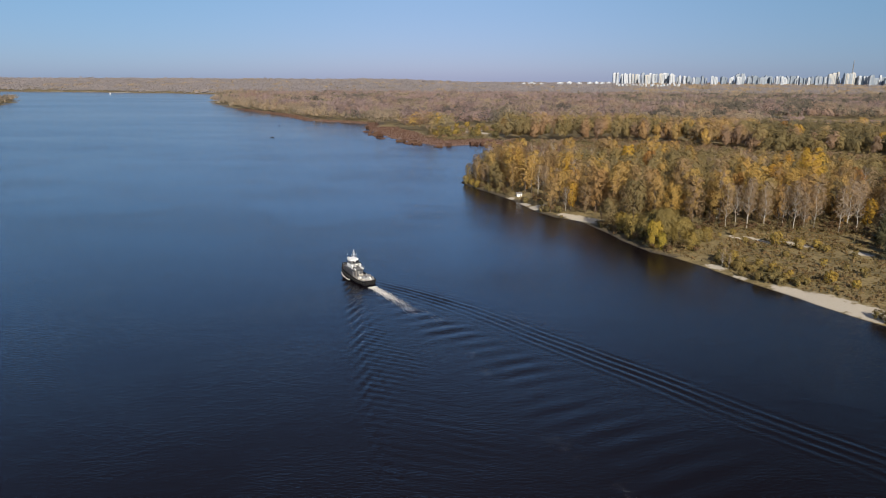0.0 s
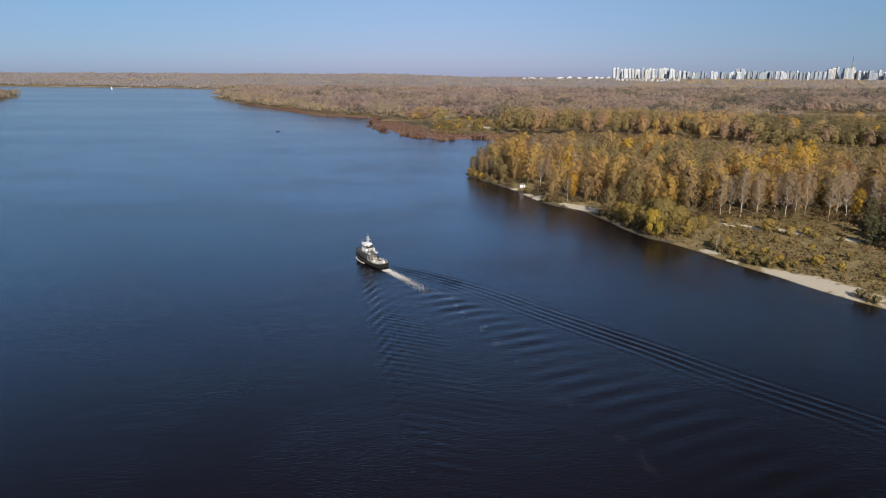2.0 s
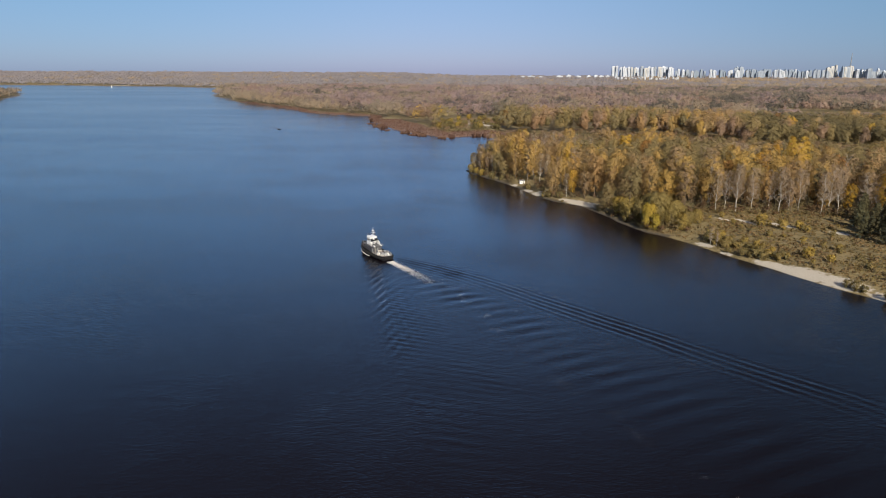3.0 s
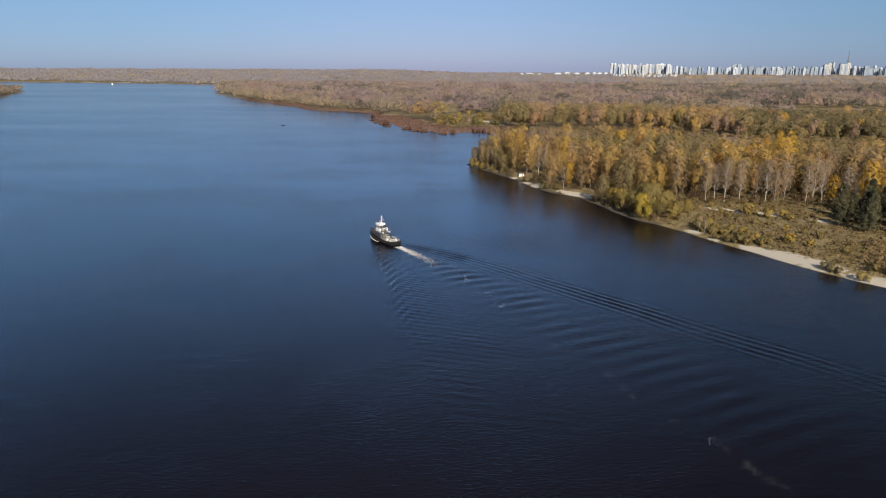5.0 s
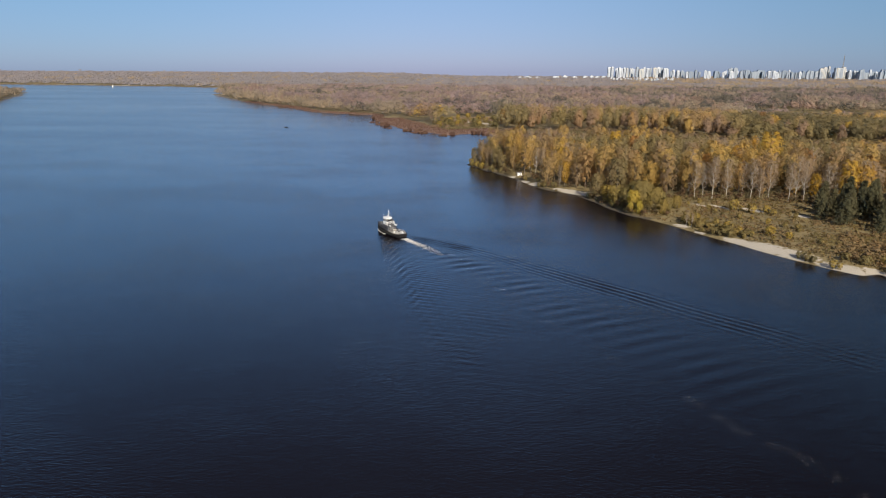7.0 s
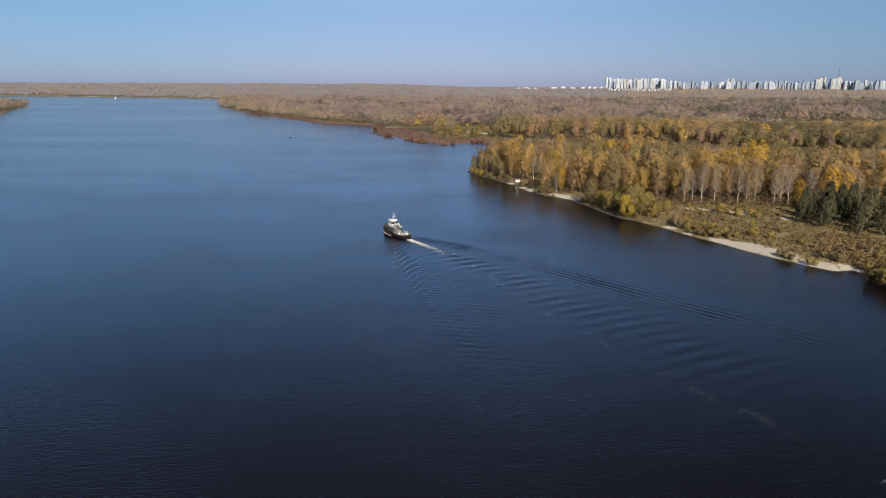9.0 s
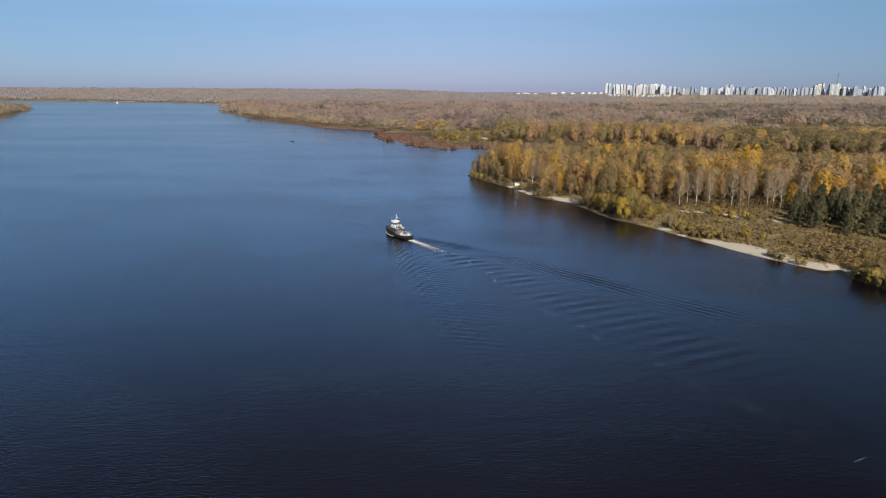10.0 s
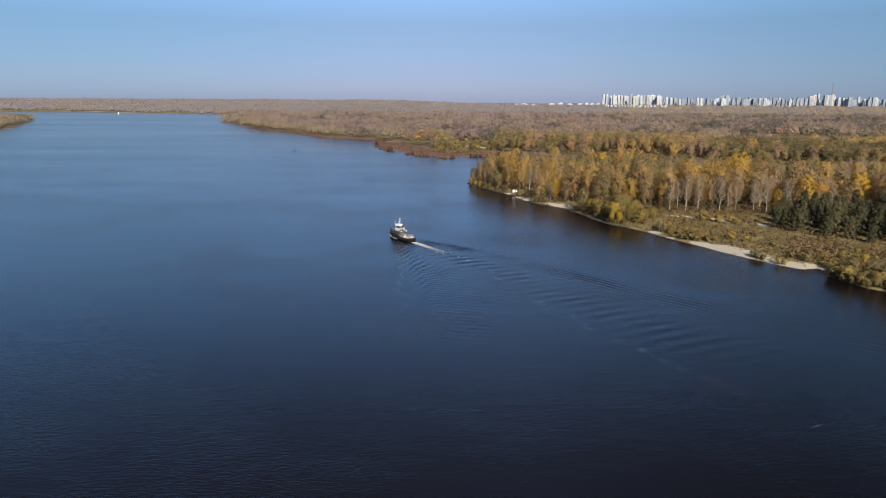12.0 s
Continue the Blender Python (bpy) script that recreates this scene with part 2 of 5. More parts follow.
col = mixc(nt, ramp(nt, edge, [(0.42, (0, 0, 0)), (0.58, (1, 1, 1))]), grass, sand)
md = nt.nodes.new("ShaderNodeAttribute")
md.attribute_name = "mud"
col = mixc(nt, md.outputs["Fac"], col, ramp(nt, n2, [(0.35, (0.035, 0.028, 0.018)), (0.65, (0.085, 0.065, 0.04))]))
zz = nt.nodes.new("ShaderNodeSeparateXYZ")
nt.links.new(v, zz.inputs[0])
wet = ramp(nt, zz.outputs["Z"], [(0.03, (0.45, 0.43, 0.40)), (0.13, (1, 1, 1))])
nt.links.new(mixc(nt, 1.0, col, wet, "MULTIPLY"), b.inputs["Base Color"])
b.inputs["Roughness"].default_value = 0.95
nt.links.new(bump(nt, calc(nt, "ADD", n2, n3), 0.6, 0.25), b.inputs["Normal"])


# ---- mesh helpers ----
def mesh_of(name, verts, faces, mat, tone=None, smooth=False, normals=None):
    """A mesh from arrays: verts (n, 3) and faces (m, k)."""
    me = bpy.data.meshes.new(name)
    verts, faces = np.asarray(verts, np.float32), np.asarray(faces, np.int32)
    me.vertices.add(len(verts))
    me.vertices.foreach_set("co", verts.ravel())
    m, k = faces.shape
    me.loops.add(m * k)
    me.loops.foreach_set("vertex_index", faces.ravel())
    me.polygons.add(m)
    me.polygons.foreach_set("loop_start", np.arange(0, m * k, k, dtype=np.int32))
    me.polygons.foreach_set("loop_total", np.full(m, k, np.int32))
    if smooth:
        me.polygons.foreach_set("use_smooth", np.ones(m, bool))
    me.update(calc_edges=True)
    if normals is not None:
        me.polygons.foreach_set("use_smooth", np.ones(m, bool))
        me.normals_split_custom_set_from_vertices(np.asarray(normals, np.float32))
    if mat:
        me.materials.append(mat)
    for key, values in (tone or {}).items():
        me.attributes.new(key, "FLOAT", "POINT").data.foreach_set("value", np.asarray(values, np.float32))
    return me


def part(name, data, parent, label="", mat=None):
    """Links a mesh, or a bmesh, as one object under a thing or a part."""
    if isinstance(data, bmesh.types.BMesh):
        bm, data = data, bpy.data.meshes.new(name)
        bmesh.ops.recalc_face_normals(bm, faces=bm.faces)
        bm.to_mesh(data)
        bm.free()
    if mat:
        data.materials.clear()
        data.materials.append(mat)
    ob = new(name, data)
    ob.parent = parent
    if label:
        ob["label"] = label
    return ob


def thing(name, at, label, category, group="", rz=0.0, kind=""):
    ob = new(name)
    ob.matrix_world = pose(*at, 0, 0, rz)
    return tagged(ob, label, category, group, kind)


def box(bm, x0, y0, z0, x1, y1, z1, bevel=0.0, taper=1.0):
    """A box between two corners, its top drawn in by taper, its edges bevelled."""
    m = Matrix.LocRotScale(((x0 + x1) / 2, (y0 + y1) / 2, (z0 + z1) / 2), None, (x1 - x0, y1 - y0, z1 - z0))
    vs = bmesh.ops.create_cube(bm, size=1, matrix=m)["verts"]
    cx, cy = (x0 + x1) / 2, (y0 + y1) / 2
    for w in vs:
        if w.co.z > (z0 + z1) / 2:
            w.co.x, w.co.y = cx + (w.co.x - cx) * taper, cy + (w.co.y - cy) * taper
    if bevel:
        es = list({e for w in vs for e in w.link_edges})
        bmesh.ops.bevel(bm, geom=es, offset=bevel, segments=2, affect="EDGES", clamp_overlap=True)
    return bm


def tube(bm, p, q, r0, r1, n=8):
    """A tapered closed tube from p to q."""
    p, q = Vector(p), Vector(q)
    turn = (q - p).to_track_quat("Z", "Y").to_matrix()
    a = [bm.verts.new(p + turn @ Vector((r0 * math.cos(2 * math.pi * i / n), r0 * math.sin(2 * math.pi * i / n), 0))) for i in range(n)]
    c = [bm.verts.new(q + turn @ Vector((r1 * math.cos(2 * math.pi * i / n), r1 * math.sin(2 * math.pi * i / n), 0))) for i in range(n)]
    for i in range(n):
        bm.faces.new((a[i], a[(i + 1) % n], c[(i + 1) % n], c[i]))
    bm.faces.new(a[::-1])
    bm.faces.new(c)
    return bm


# ---- the plan: banks of the river ----
NEAR_BANK = [(520, -700), (330, -330), (250, -110), (205, 30), (176, 110), (158, 152), (147, 165), (141.5, 176), (141, 186), (144, 195.5), (135, 192.5), (128, 199.5), (121, 208), (113.5, 218),
             (106, 231.5), (97, 247.5), (90, 258.5), (83, 273), (76, 283), (67, 292.5), (59.5, 309), (54, 326), (48, 342), (43.5, 354.5), (31, 363), (21.5, 376.5), (14.5, 394), (7, 414), (-2.5, 431), (-14, 450), (-28, 476)]
POINT_BACK = [(-31, 484), (-22, 503), (2, 522), (45, 540), (110, 557), (190, 586), (215, 608), (190, 630), (110, 652), (40, 700), (0, 742), (-30, 770)]
REED_BANK = [(-53, 757), (-69, 744), (-93, 767), (-117, 793), (-147, 843), (-173, 902), (-198, 962), (-214, 1020), (-228, 1091), (-285, 1126), (-355, 1162), (-474, 1351), (-585, 1480), (-642, 1555), (-748, 1736), (-912, 2010), (-965, 2110)]
FAR_BANK = [(-960, 2200), (-1050, 2500), (-1348, 2972), (-1444, 3005), (-1637, 3140), (-1957, 3188), (-2336, 3302), (-2605, 3304), (-3600, 3330), (-5600, 3400), (-5600, 6000), (6000, 6000), (6000, -700)]
LEFT_BANK = [(-1625, 2115), (-1490, 1905), (-1395, 1750), (-1230, 1490), (-1130, 1330), (-1100, 1240), (-1200, 1130), (-1700, 1080), (-3200, 1300), (-5600, 1200), (-5600, 2300), (-2400, 2150)]
RIVER_BANK = np.array(NEAR_BANK + POINT_BACK + REED_BANK + FAR_BANK, float)
ISLE_BANK = np.array(LEFT_BANK, float)


def inside_by(poly, x, y):
    """Distance to a closed outline, positive inside."""
    d = np.full(x.shape, 1e9)
    odd = np.zeros(x.shape, bool)
    for (ax, ay), (bx, by) in zip(poly, np.roll(poly, -1, 0)):
        ux, uy = bx - ax, by - ay
        t = np.clip(((x - ax) * ux + (y - ay) * uy) / (ux * ux + uy * uy), 0, 1)
        d = np.minimum(d, (x - ax - t * ux) ** 2 + (y - ay - t * uy) ** 2)
        if by != ay:
            odd ^= ((ay > y) != (by > y)) & (x < (bx - ax) * (y - ay) / (by - ay) + ax)
    return np.where(odd, 1, -1) * np.sqrt(d)


def waves_noise(x, y, step, seed):
    """Smooth value noise with features of that many metres, from -1 to 1."""
    r = np.random.default_rng(seed)
    g = r.uniform(-1, 1, (257, 257))
    u, w = x / step + 1000, y / step + 1000
    i, j = np.floor(u).astype(int), np.floor(w).astype(int)
    fu, fw = u - i, w - j
    fu, fw = fu * fu * (3 - 2 * fu), fw * fw * (3 - 2 * fw)
    i, j = i % 256, j % 256
    return (g[i, j] * (1 - fu) + g[i + 1, j] * fu) * (1 - fw) + (g[i, j + 1] * (1 - fu) + g[i + 1, j + 1] * fu) * fw


def shore(x, y):
    """Metres inland of the water's edge (negative on the river)."""
    d = np.maximum(inside_by(RIVER_BANK, x, y), inside_by(ISLE_BANK, x, y))
    far = np.clip((y - 500) / 800, 0, 1)
    return d + (0.5 + 3 * far) * waves_noise(x, y, 7, 3) + (0.3 + 7 * far) * waves_noise(x, y, 31, 4)


def smooth01(a):
    a = np.clip(a, 0, 1)
    return a * a * (3 - 2 * a)


def land_height(x, y, d=None):
    d = shore(x, y) if d is None else d
    z = np.where(d > 0, 1.9 * (1 - np.exp(-np.maximum(d, 0) / 9.0)) + 1.2 * smooth01((d - 20) / 80), np.maximum(-3, 0.16 * d))
    z = z + np.where(d > 4, 0.35 * waves_noise(x, y, 11, 5) + 0.5 * waves_noise(x, y, 43, 6), 0) * smooth01((d - 4) / 10)
    return z + (32 + 18 * smooth01((-200 - x) / 700)) * smooth01((y - 3050) / 1850) * smooth01(d / 60)


def lines(lo, hi, fine_lo, fine_hi, step, grow, most):
    """Grid lines, close together in a stretch and wider apart away from it."""
    out = list(np.arange(fine_lo, fine_hi + step / 2, step))
    s, a = step, fine_hi
    while a < hi:
        s = min(s * grow, most)
        a += s
        out.append(a)
    s, a = step, fine_lo
    while a > lo:
        s = min(s * grow, most)
        a -= s
        out.insert(0, a)
    return np.array(out)


def sheet(name, xs, ys, height, mat, extra=None):
    X, Y = np.meshgrid(xs, ys)
    Z, tone = height(X.ravel(), Y.ravel())
    n, m = len(xs), len(ys)
    q = (np.arange(m - 1)[:, None] * n + np.arange(n - 1)[None, :]).ravel()
    f = np.stack([q, q + 1, q + n + 1, q + n], 1)
    return mesh_of(name, np.stack([X.ravel(), Y.ravel(), Z], 1), f, mat, tone, True)


# sandy places: the beach, the clearings in the meadow, the far spit
SANDY = [(106, 237.5, 10, 3.6), (113, 228, 11, 5.4), (121, 217, 10, 5.0), (131.5, 198.5, 10, 5.2), (142, 196, 6, 3), (93, 256, 4, 1.6), (88, 269, 5, 2.0), (49, 353, 9, 4.6), (42, 360, 8, 4.4), (36, 366, 5, 3), (21, 386, 6, 4), (26, 389, 6, 3.6), (14, 398, 6, 3),
         (6, 418, 4, 2.5), (120, 312.5, 9, 1.8), (134, 306, 8, 2.4), (152.5, 288, 4.5, 2.6), (110, 317, 5, 1.4), (-77, 950, 32, 12), (-57, 922, 32, 11), (-34, 895, 28, 9), (-44, 952, 22, 7)]


def ground_sheet(x, y):
    d = shore(x, y)
    s = np.zeros(x.shape)
    for cx, cy, r, w in SANDY:
        along, across = (x - cx) * 0.55 - (y - cy) * 0.83, (x - cx) * 0.83 + (y - cy) * 0.55
        s = np.maximum(s, 1.15 - 0.65 * np.hypot(along / r, across / w))
    rim = np.clip(1.1 - np.abs(d - 0.9) / 1.7, 0, 1) * (y < 300)
    s = np.maximum(s, rim * (0.40 + 0.6 * waves_noise(x, y, 15, 9)))
    s = np.maximum(s, (y > 2900) * (d < 22) * 0.55)
    mud = smooth01((4.5 - d) / 3) * (y > 285) * (y < 700) * (s < 0.45)
    reed = smooth01((np.where(y < 1010, 50, 22) - d) / 8) * ((y > 690) & (y < 1560) & (x < 60) & (x > -800)) * (s < 0.4)
    return land_height(x, y, d), {"sand": np.clip(s, 0, 1), "reed": reed, "mud": mud}


xs = lines(-5600, 5600, -60, 230, 2.2, 1.08, 70)
ys = lines(-650, 5400, 140, 500, 2.2, 1.018, 50)
ground = new("ground", sheet("ground", xs, ys, ground_sheet, GROUND))
tagged(ground, "sandy river bank with dry autumn grass and litter", "ground", kind="structure")

# ---- the river, with the tug's wake in its surface ----
BOAT = Vector((-52.9, 241.2, -0.2))
HEAD = Vector((-0.555, 0.832, 0)).normalized()


def river(x, y):
    ux, uy = HEAD.x, HEAD.y
    bx, by = BOAT.x + ux * 10, BOAT.y + uy * 10
    back = -((x - bx) * ux + (y - by) * uy)
    side = (x - bx) * uy - (y - by) * ux
    z = np.zeros(x.shape)
    near = (back > 0) & (back < 260) & (np.abs(side) < 110)
    a, s = back[near], side[near]
    eta = np.zeros(a.shape)
    k0 = 9.81 / 3.25 ** 2
    across = np.zeros(a.shape)
    for th in np.linspace(-0.98, 0.98, 96):
        c = math.cos(th)
        k = k0 / c ** 2 * (1.0 if abs(th) < 0.62 else 1.12)
        one = (c ** 0.3) * np.cos(k * (a * c + s * math.sin(th)) + 0.6) * math.exp(-0.12 * k)
        if abs(th) < 0.62:
            across += one
        else:
            eta += one
    fade = (0.62 + 0.55 * waves_noise(x[near], y[near], 9, 55)) * 0.013 * np.exp(-a / 210) * smooth01(a / 12)
    eta *= np.where(s > 0, 0.45, 2.5 * np.exp(-a / 220)) * fade * smooth01((0.30 * a + 6 - np.abs(s)) / 7)
    eta *= np.where(s < 0, 0.25 + 0.75 * smooth01((-s - 0.09 * a) / (0.07 * a + 3)), 1.0)
    eta += across * fade * 1.0 * np.exp(-((s - 0.05 * a - 2) / (4.5 + 0.05 * a)) ** 2)
    eta *= np.where(s > 0, smooth01((0.27 * a - s - 5) / 8), 1.0)
    # the long bow-wave lines of both arms
    for sign, amp in ((1, 0.20), (-1, 0.05)):
        off = 0.27 * a + 1 + 7 * smooth01(a / 60) - sign * s + 1.2 * np.sin(a / 37.0) + 0.5 * waves_noise(x[near], y[near], 16, 57)
        lam = 2.35 + a * 0.006
        eta += amp * (0.75 + 0.5 * waves_noise(x[near], y[near], 11, 58) + 0.3 * waves_noise(x[near], y[near], 4, 59)) * np.exp(-a / 150) * smooth01(a / 30) * (2 * (0.5 + 0.5 * np.sin(2 * math.pi * off / lam)) ** 1.7 - 0.8) * smooth01(off / 3) * smooth01((15 + a * 0.02 - off) / 9)
    z[near] = eta
    return z, {}


xs = lines(-5600, 5600, -72, 140, 0.54, 1.25, 90)
ys = lines(-700, 5400, 88, 266, 0.54, 1.25, 90)
water = new("water", sheet("water", xs, ys, river, WATER))
tagged(water, "dark blue calm river with a boat wake", "water", kind="structure")


# ---- trees ----
def leaf_quads(c, n, size, r):
    """Irregular leaf clumps: four corners each, round the centres c, facing n."""
    k = len(c)
    n = n / np.maximum(np.linalg.norm(n, axis=1, keepdims=True), 1e-6)
    t = np.cross(n, np.array([0, 0, 1.0]) + 1.1 * r.normal(size=(k, 3)))
    t /= np.maximum(np.linalg.norm(t, axis=1, keepdims=True), 1e-6)
    w = np.cross(n, t)
    out = []
    for a, b in ((0.78, 0), (0, 1.2), (-0.78, 0), (0, -1.2)):
        l = size[:, None] * r.uniform(0.5, 1.15, (k, 1))
        out.append(c + l * (a * t + b * w) + n * size[:, None] * r.uniform(-0.10, 0.10, (k, 1)))
    v = np.stack(out, 1).reshape(-1, 3)
    return v, np.arange(4 * k).reshape(-1, 4)


def ball():
    """A round body of 24 quads: its points and faces."""
    g = [(a, b) for a in (-1, 0, 1) for b in (-1, 0, 1)]
    pts, faces = {}, []
    for ax in range(3):
        for sg in (-1, 1):
            ids = []
            for a, b in g:
                p = [0, 0, 0]
                p[ax], p[(ax + 1) % 3], p[(ax + 2) % 3] = sg, a, b
                ids.append(pts.setdefault(tuple(p), len(pts)))
            for i in (0, 1, 3, 4):
                q = [ids[i], ids[i + 3], ids[i + 4], ids[i + 1]]
                faces.append(q if sg > 0 else q[::-1])
    v = np.array(list(pts), float)
    return v / np.linalg.norm(v, axis=1, keepdims=True), np.array(faces)


BALL, BALL_FACES = ball()


def hearts(c, rad, r):
    """Uneven dense hearts inside the leaf lobes, at c with the radii rad."""
    n, k = len(c), len(BALL)
    v = c[:, None, :] + BALL[None] * rad[:, None, :] * r.uniform(0.72, 1.12, (n, k, 1))
    return v.reshape(-1, 3), (BALL_FACES[None] + k * np.arange(n)[:, None, None]).reshape(-1, 4)


def crown_mesh(seed, h, base, rad, blobs, per, size, mat, narrow=1.0, sparse=0.0):
    """A crown of leaf clumps on many uneven lobes, between base and h."""
    r = np.random.default_rng(seed)
    cs, ns, ss, soft, mids, radii, deep = [], [], [], [], [], [], []
    lean = r.uniform(-0.12, 0.12, 2) * rad
    for i in range(blobs):
        f = ((i + r.uniform(0, 1)) / blobs) ** 0.85
        z = base + (h - base) * 0.93 * f
        env = rad * narrow * (0.22 + 0.78 * math.sqrt(max(0.05, 1 - ((f - 0.60) / (0.62 if f < 0.6 else 0.43)) ** 2))) * r.uniform(0.9, 1.06)
        ang, rr = i * 2.4 + r.uniform(-0.5, 0.5), env * r.uniform(0.5, 0.8)
        lobe = np.array([rr * math.cos(ang) + lean[0] * f, rr * math.sin(ang) + lean[1] * f, z])
        lr = np.array([1.0, 1.0, 0.95]) * max(0.29 * env, 0.17 * rad) * r.uniform(0.8, 1.25)
        d = r.normal(size=(per, 3))
        d /= np.linalg.norm(d, axis=1, keepdims=True)
        d[:, 2] = np.where(d[:, 2] < -0.35, -d[:, 2], d[:, 2])
        keep = r.uniform(size=per) > sparse
        p = lobe + d * lr * r.uniform(0.93, 1.05, (per, 1))
        out = p * np.array([1, 1, 0]) / rad + np.array([0, 0, (f - 0.35) * 0.9])
        nn = d * 0.6 + out * 0.8 + 0.12 * r.normal(size=(per, 3)) + np.array([0, 0, 0.1])
        cs.append(p[keep]), ns.append(nn[keep]), ss.append(1.65 * size * r.uniform(0.6, 1.35, keep.sum()))
        if i % 4 == 0:
            mids.append(lobe * np.array([0.8, 0.8, 1])), radii.append(lr * 0.8)
            deep.append(BALL * 0.3 + (lobe + BALL * lr) * np.array([1, 1, 0]) / rad * 0.85 + np.array([0, 0, (f - 0.35) * 0.77]))
        soft.append((d * 0.15 + out * 1.1 + 0.09 * r.normal(size=(per, 3)))[keep])
    v, f = leaf_quads(np.concatenate(cs), np.concatenate(ns), np.concatenate(ss), r)
    v[:, 2] = np.minimum(v[:, 2], h * 1.03)
    soft = np.repeat(np.concatenate(soft), 4, 0)
    if sparse < 0.3:
        hv, hf = hearts(np.array(mids), np.array(radii), r)
        v, f = np.concatenate([v, hv]), np.concatenate([f, hf + len(v)])
        soft = np.concatenate([soft, np.concatenate(deep)])
    soft /= np.linalg.norm(soft, axis=1, keepdims=True)
    return mesh_of("crown", v, f, mat, None, False, soft)


def trunk_mesh(seed, h, r0, limbs, spread, start, mat, fine=0):
    """A tapered, slightly bent trunk with rising limbs and some twigs."""
    r = random.Random(seed)
    bm = bmesh.new()
    pts = [Vector((0, 0, -0.6))]
    for i in range(1, 6):
        pts.append(Vector((r.uniform(-1, 1) * h * 0.012 * i, r.uniform(-1, 1) * h * 0.012 * i, h * i / 5 * 0.92)))
    for i in range(5):
        tube(bm, pts[i], pts[i + 1], r0 * (1 - i * 0.18), r0 * (1 - (i + 1) * 0.18), 6)
    for k in range(limbs):
        f = start + (0.9 - start) * k / max(1, limbs - 1)
        z = f * h
        i = min(4, int(z / (h * 0.92) * 5))
        p = pts[i].lerp(pts[i + 1], 0.5)
        p = Vector((p.x, p.y, z))
        a = k * 2.4 + r.uniform(-0.5, 0.5)
        l = spread * (1.15 - 0.75 * f) * r.uniform(0.8, 1.2)
        q = p + Vector((math.cos(a) * l, math.sin(a) * l, l * r.uniform(0.7, 1.3)))
        rr = r0 * (1 - f) * 0.5 + 0.03
        tube(bm, p, q, rr, rr * 0.35, 4)
        for _ in range(fine):
            s = p.lerp(q, r.uniform(0.35, 0.95))
            e = s + Vector((r.uniform(-1, 1), r.uniform(-1, 1), r.uniform(0.3, 1.2))) * l * 0.4
            tube(bm, s, e, rr * 0.4, 0.02, 3)
    me = bpy.data.meshes.new("trunk")
    bm.to_mesh(me)
    bm.free()
    me.materials.append(mat)
    return me


def pine_mesh(seed, h, rad, mat):
    """A pine's crown: whorls of drooping needle sprays, wider below."""
    r = np.random.default_rng(seed)
    cs, ns, ss = [], [], []
    z = 0.12 * h
    while z < h * 0.99:
        env = rad * (1 - z / h) ** 0.85 + 0.2
        for a in np.arange(0, 2 * math.pi, 2 * math.pi / 6) + r.uniform(0, 6):
            l = env * r.uniform(0.7, 1.15)
            for q in np.linspace(0.3, 1, 5):
                c = np.array([math.cos(a) * l * q, math.sin(a) * l * q, z - 0.10 * l * q + 0.22 * l * q * q]) + r.normal(size=(3, 3)) * 0.28
                cs.append(c)
                ns.append(np.array([math.cos(a) * 0.6, math.sin(a) * 0.6, 0.8]) + r.normal(size=(3, 3)) * 0.5)
                ss.append(r.uniform(0.45, 0.95, 3))
        z += 0.062 * h * r.uniform(0.8, 1.2)
    v, f = leaf_quads(np.concatenate(cs), np.concatenate(ns), np.concatenate(ss), r)
    return mesh_of("crown", v, f, mat)


# kinds: name, label, category, crown maker, trunk maker
def make_kind(name, label, category, crown, trunk):
    ob = thing(name, (0, 0, 0), label, category, "trees of the river bank")
    part("trunk", trunk, ob)
    part("crown", crown, ob)
    return ob


KINDS = {}


def kind(key, *made):
    KINDS.setdefault(key, []).append(make_kind(*made))


for i in range(5):
    kind("gold", "poplar_tree", "tall poplar with thinning golden-brown autumn leaves", "tree", crown_mesh(10 + i, 27, (3.6, 5.5, 3.0, 6.5, 4.5)[i], (6.8, 5.6, 7.6, 4.8, 6.2)[i], 46, 50, 0.32, LEAF_GOLD, 1.0, 0.2), trunk_mesh(10 + i, 26, 0.34, 14, 5, 0.2, BARK))
for i in range(3):
    kind("yellow", "maple_tree", "round-headed tree with bright yellow autumn leaves", "tree", crown_mesh(20 + i, 24, 3, (6.8, 5.6, 6.2)[i], 46, 64, 0.29, LEAF_YELLOW), trunk_mesh(20 + i, 22, 0.36, 10, 5, 0.25, BARK))
for i in range(2):
    kind("rust", "aspen_tree", "tall aspen with rusty orange autumn leaves", "tree", crown_mesh(25 + i, 25, 3, 5.6, 43, 50, 0.36, LEAF_RUST, 1.0, 0.12), trunk_mesh(25 + i, 23, 0.3, 11, 5, 0.25, BARK))
for i in range(3):
    kind("olive", "willow_tree", "broad willow with olive green leaves turning yellow", "tree", crown_mesh(30 + i, 21, 1.4, (7.4, 6.2, 6.8)[i], 46, 58, 0.31, LEAF_OLIVE), trunk_mesh(30 + i, 19, 0.34, 10, 5, 0.2, BARK))
for i in range(3):
    kind("green", "oak_tree", "dense round-crowned oak with dark green leaves", "tree", crown_mesh(35 + i, 22, 1.6, (7.6, 6.6, 7.0)[i], 46, 56, 0.33, LEAF_DARK), trunk_mesh(35 + i, 20, 0.4, 10, 5, 0.2, BARK))
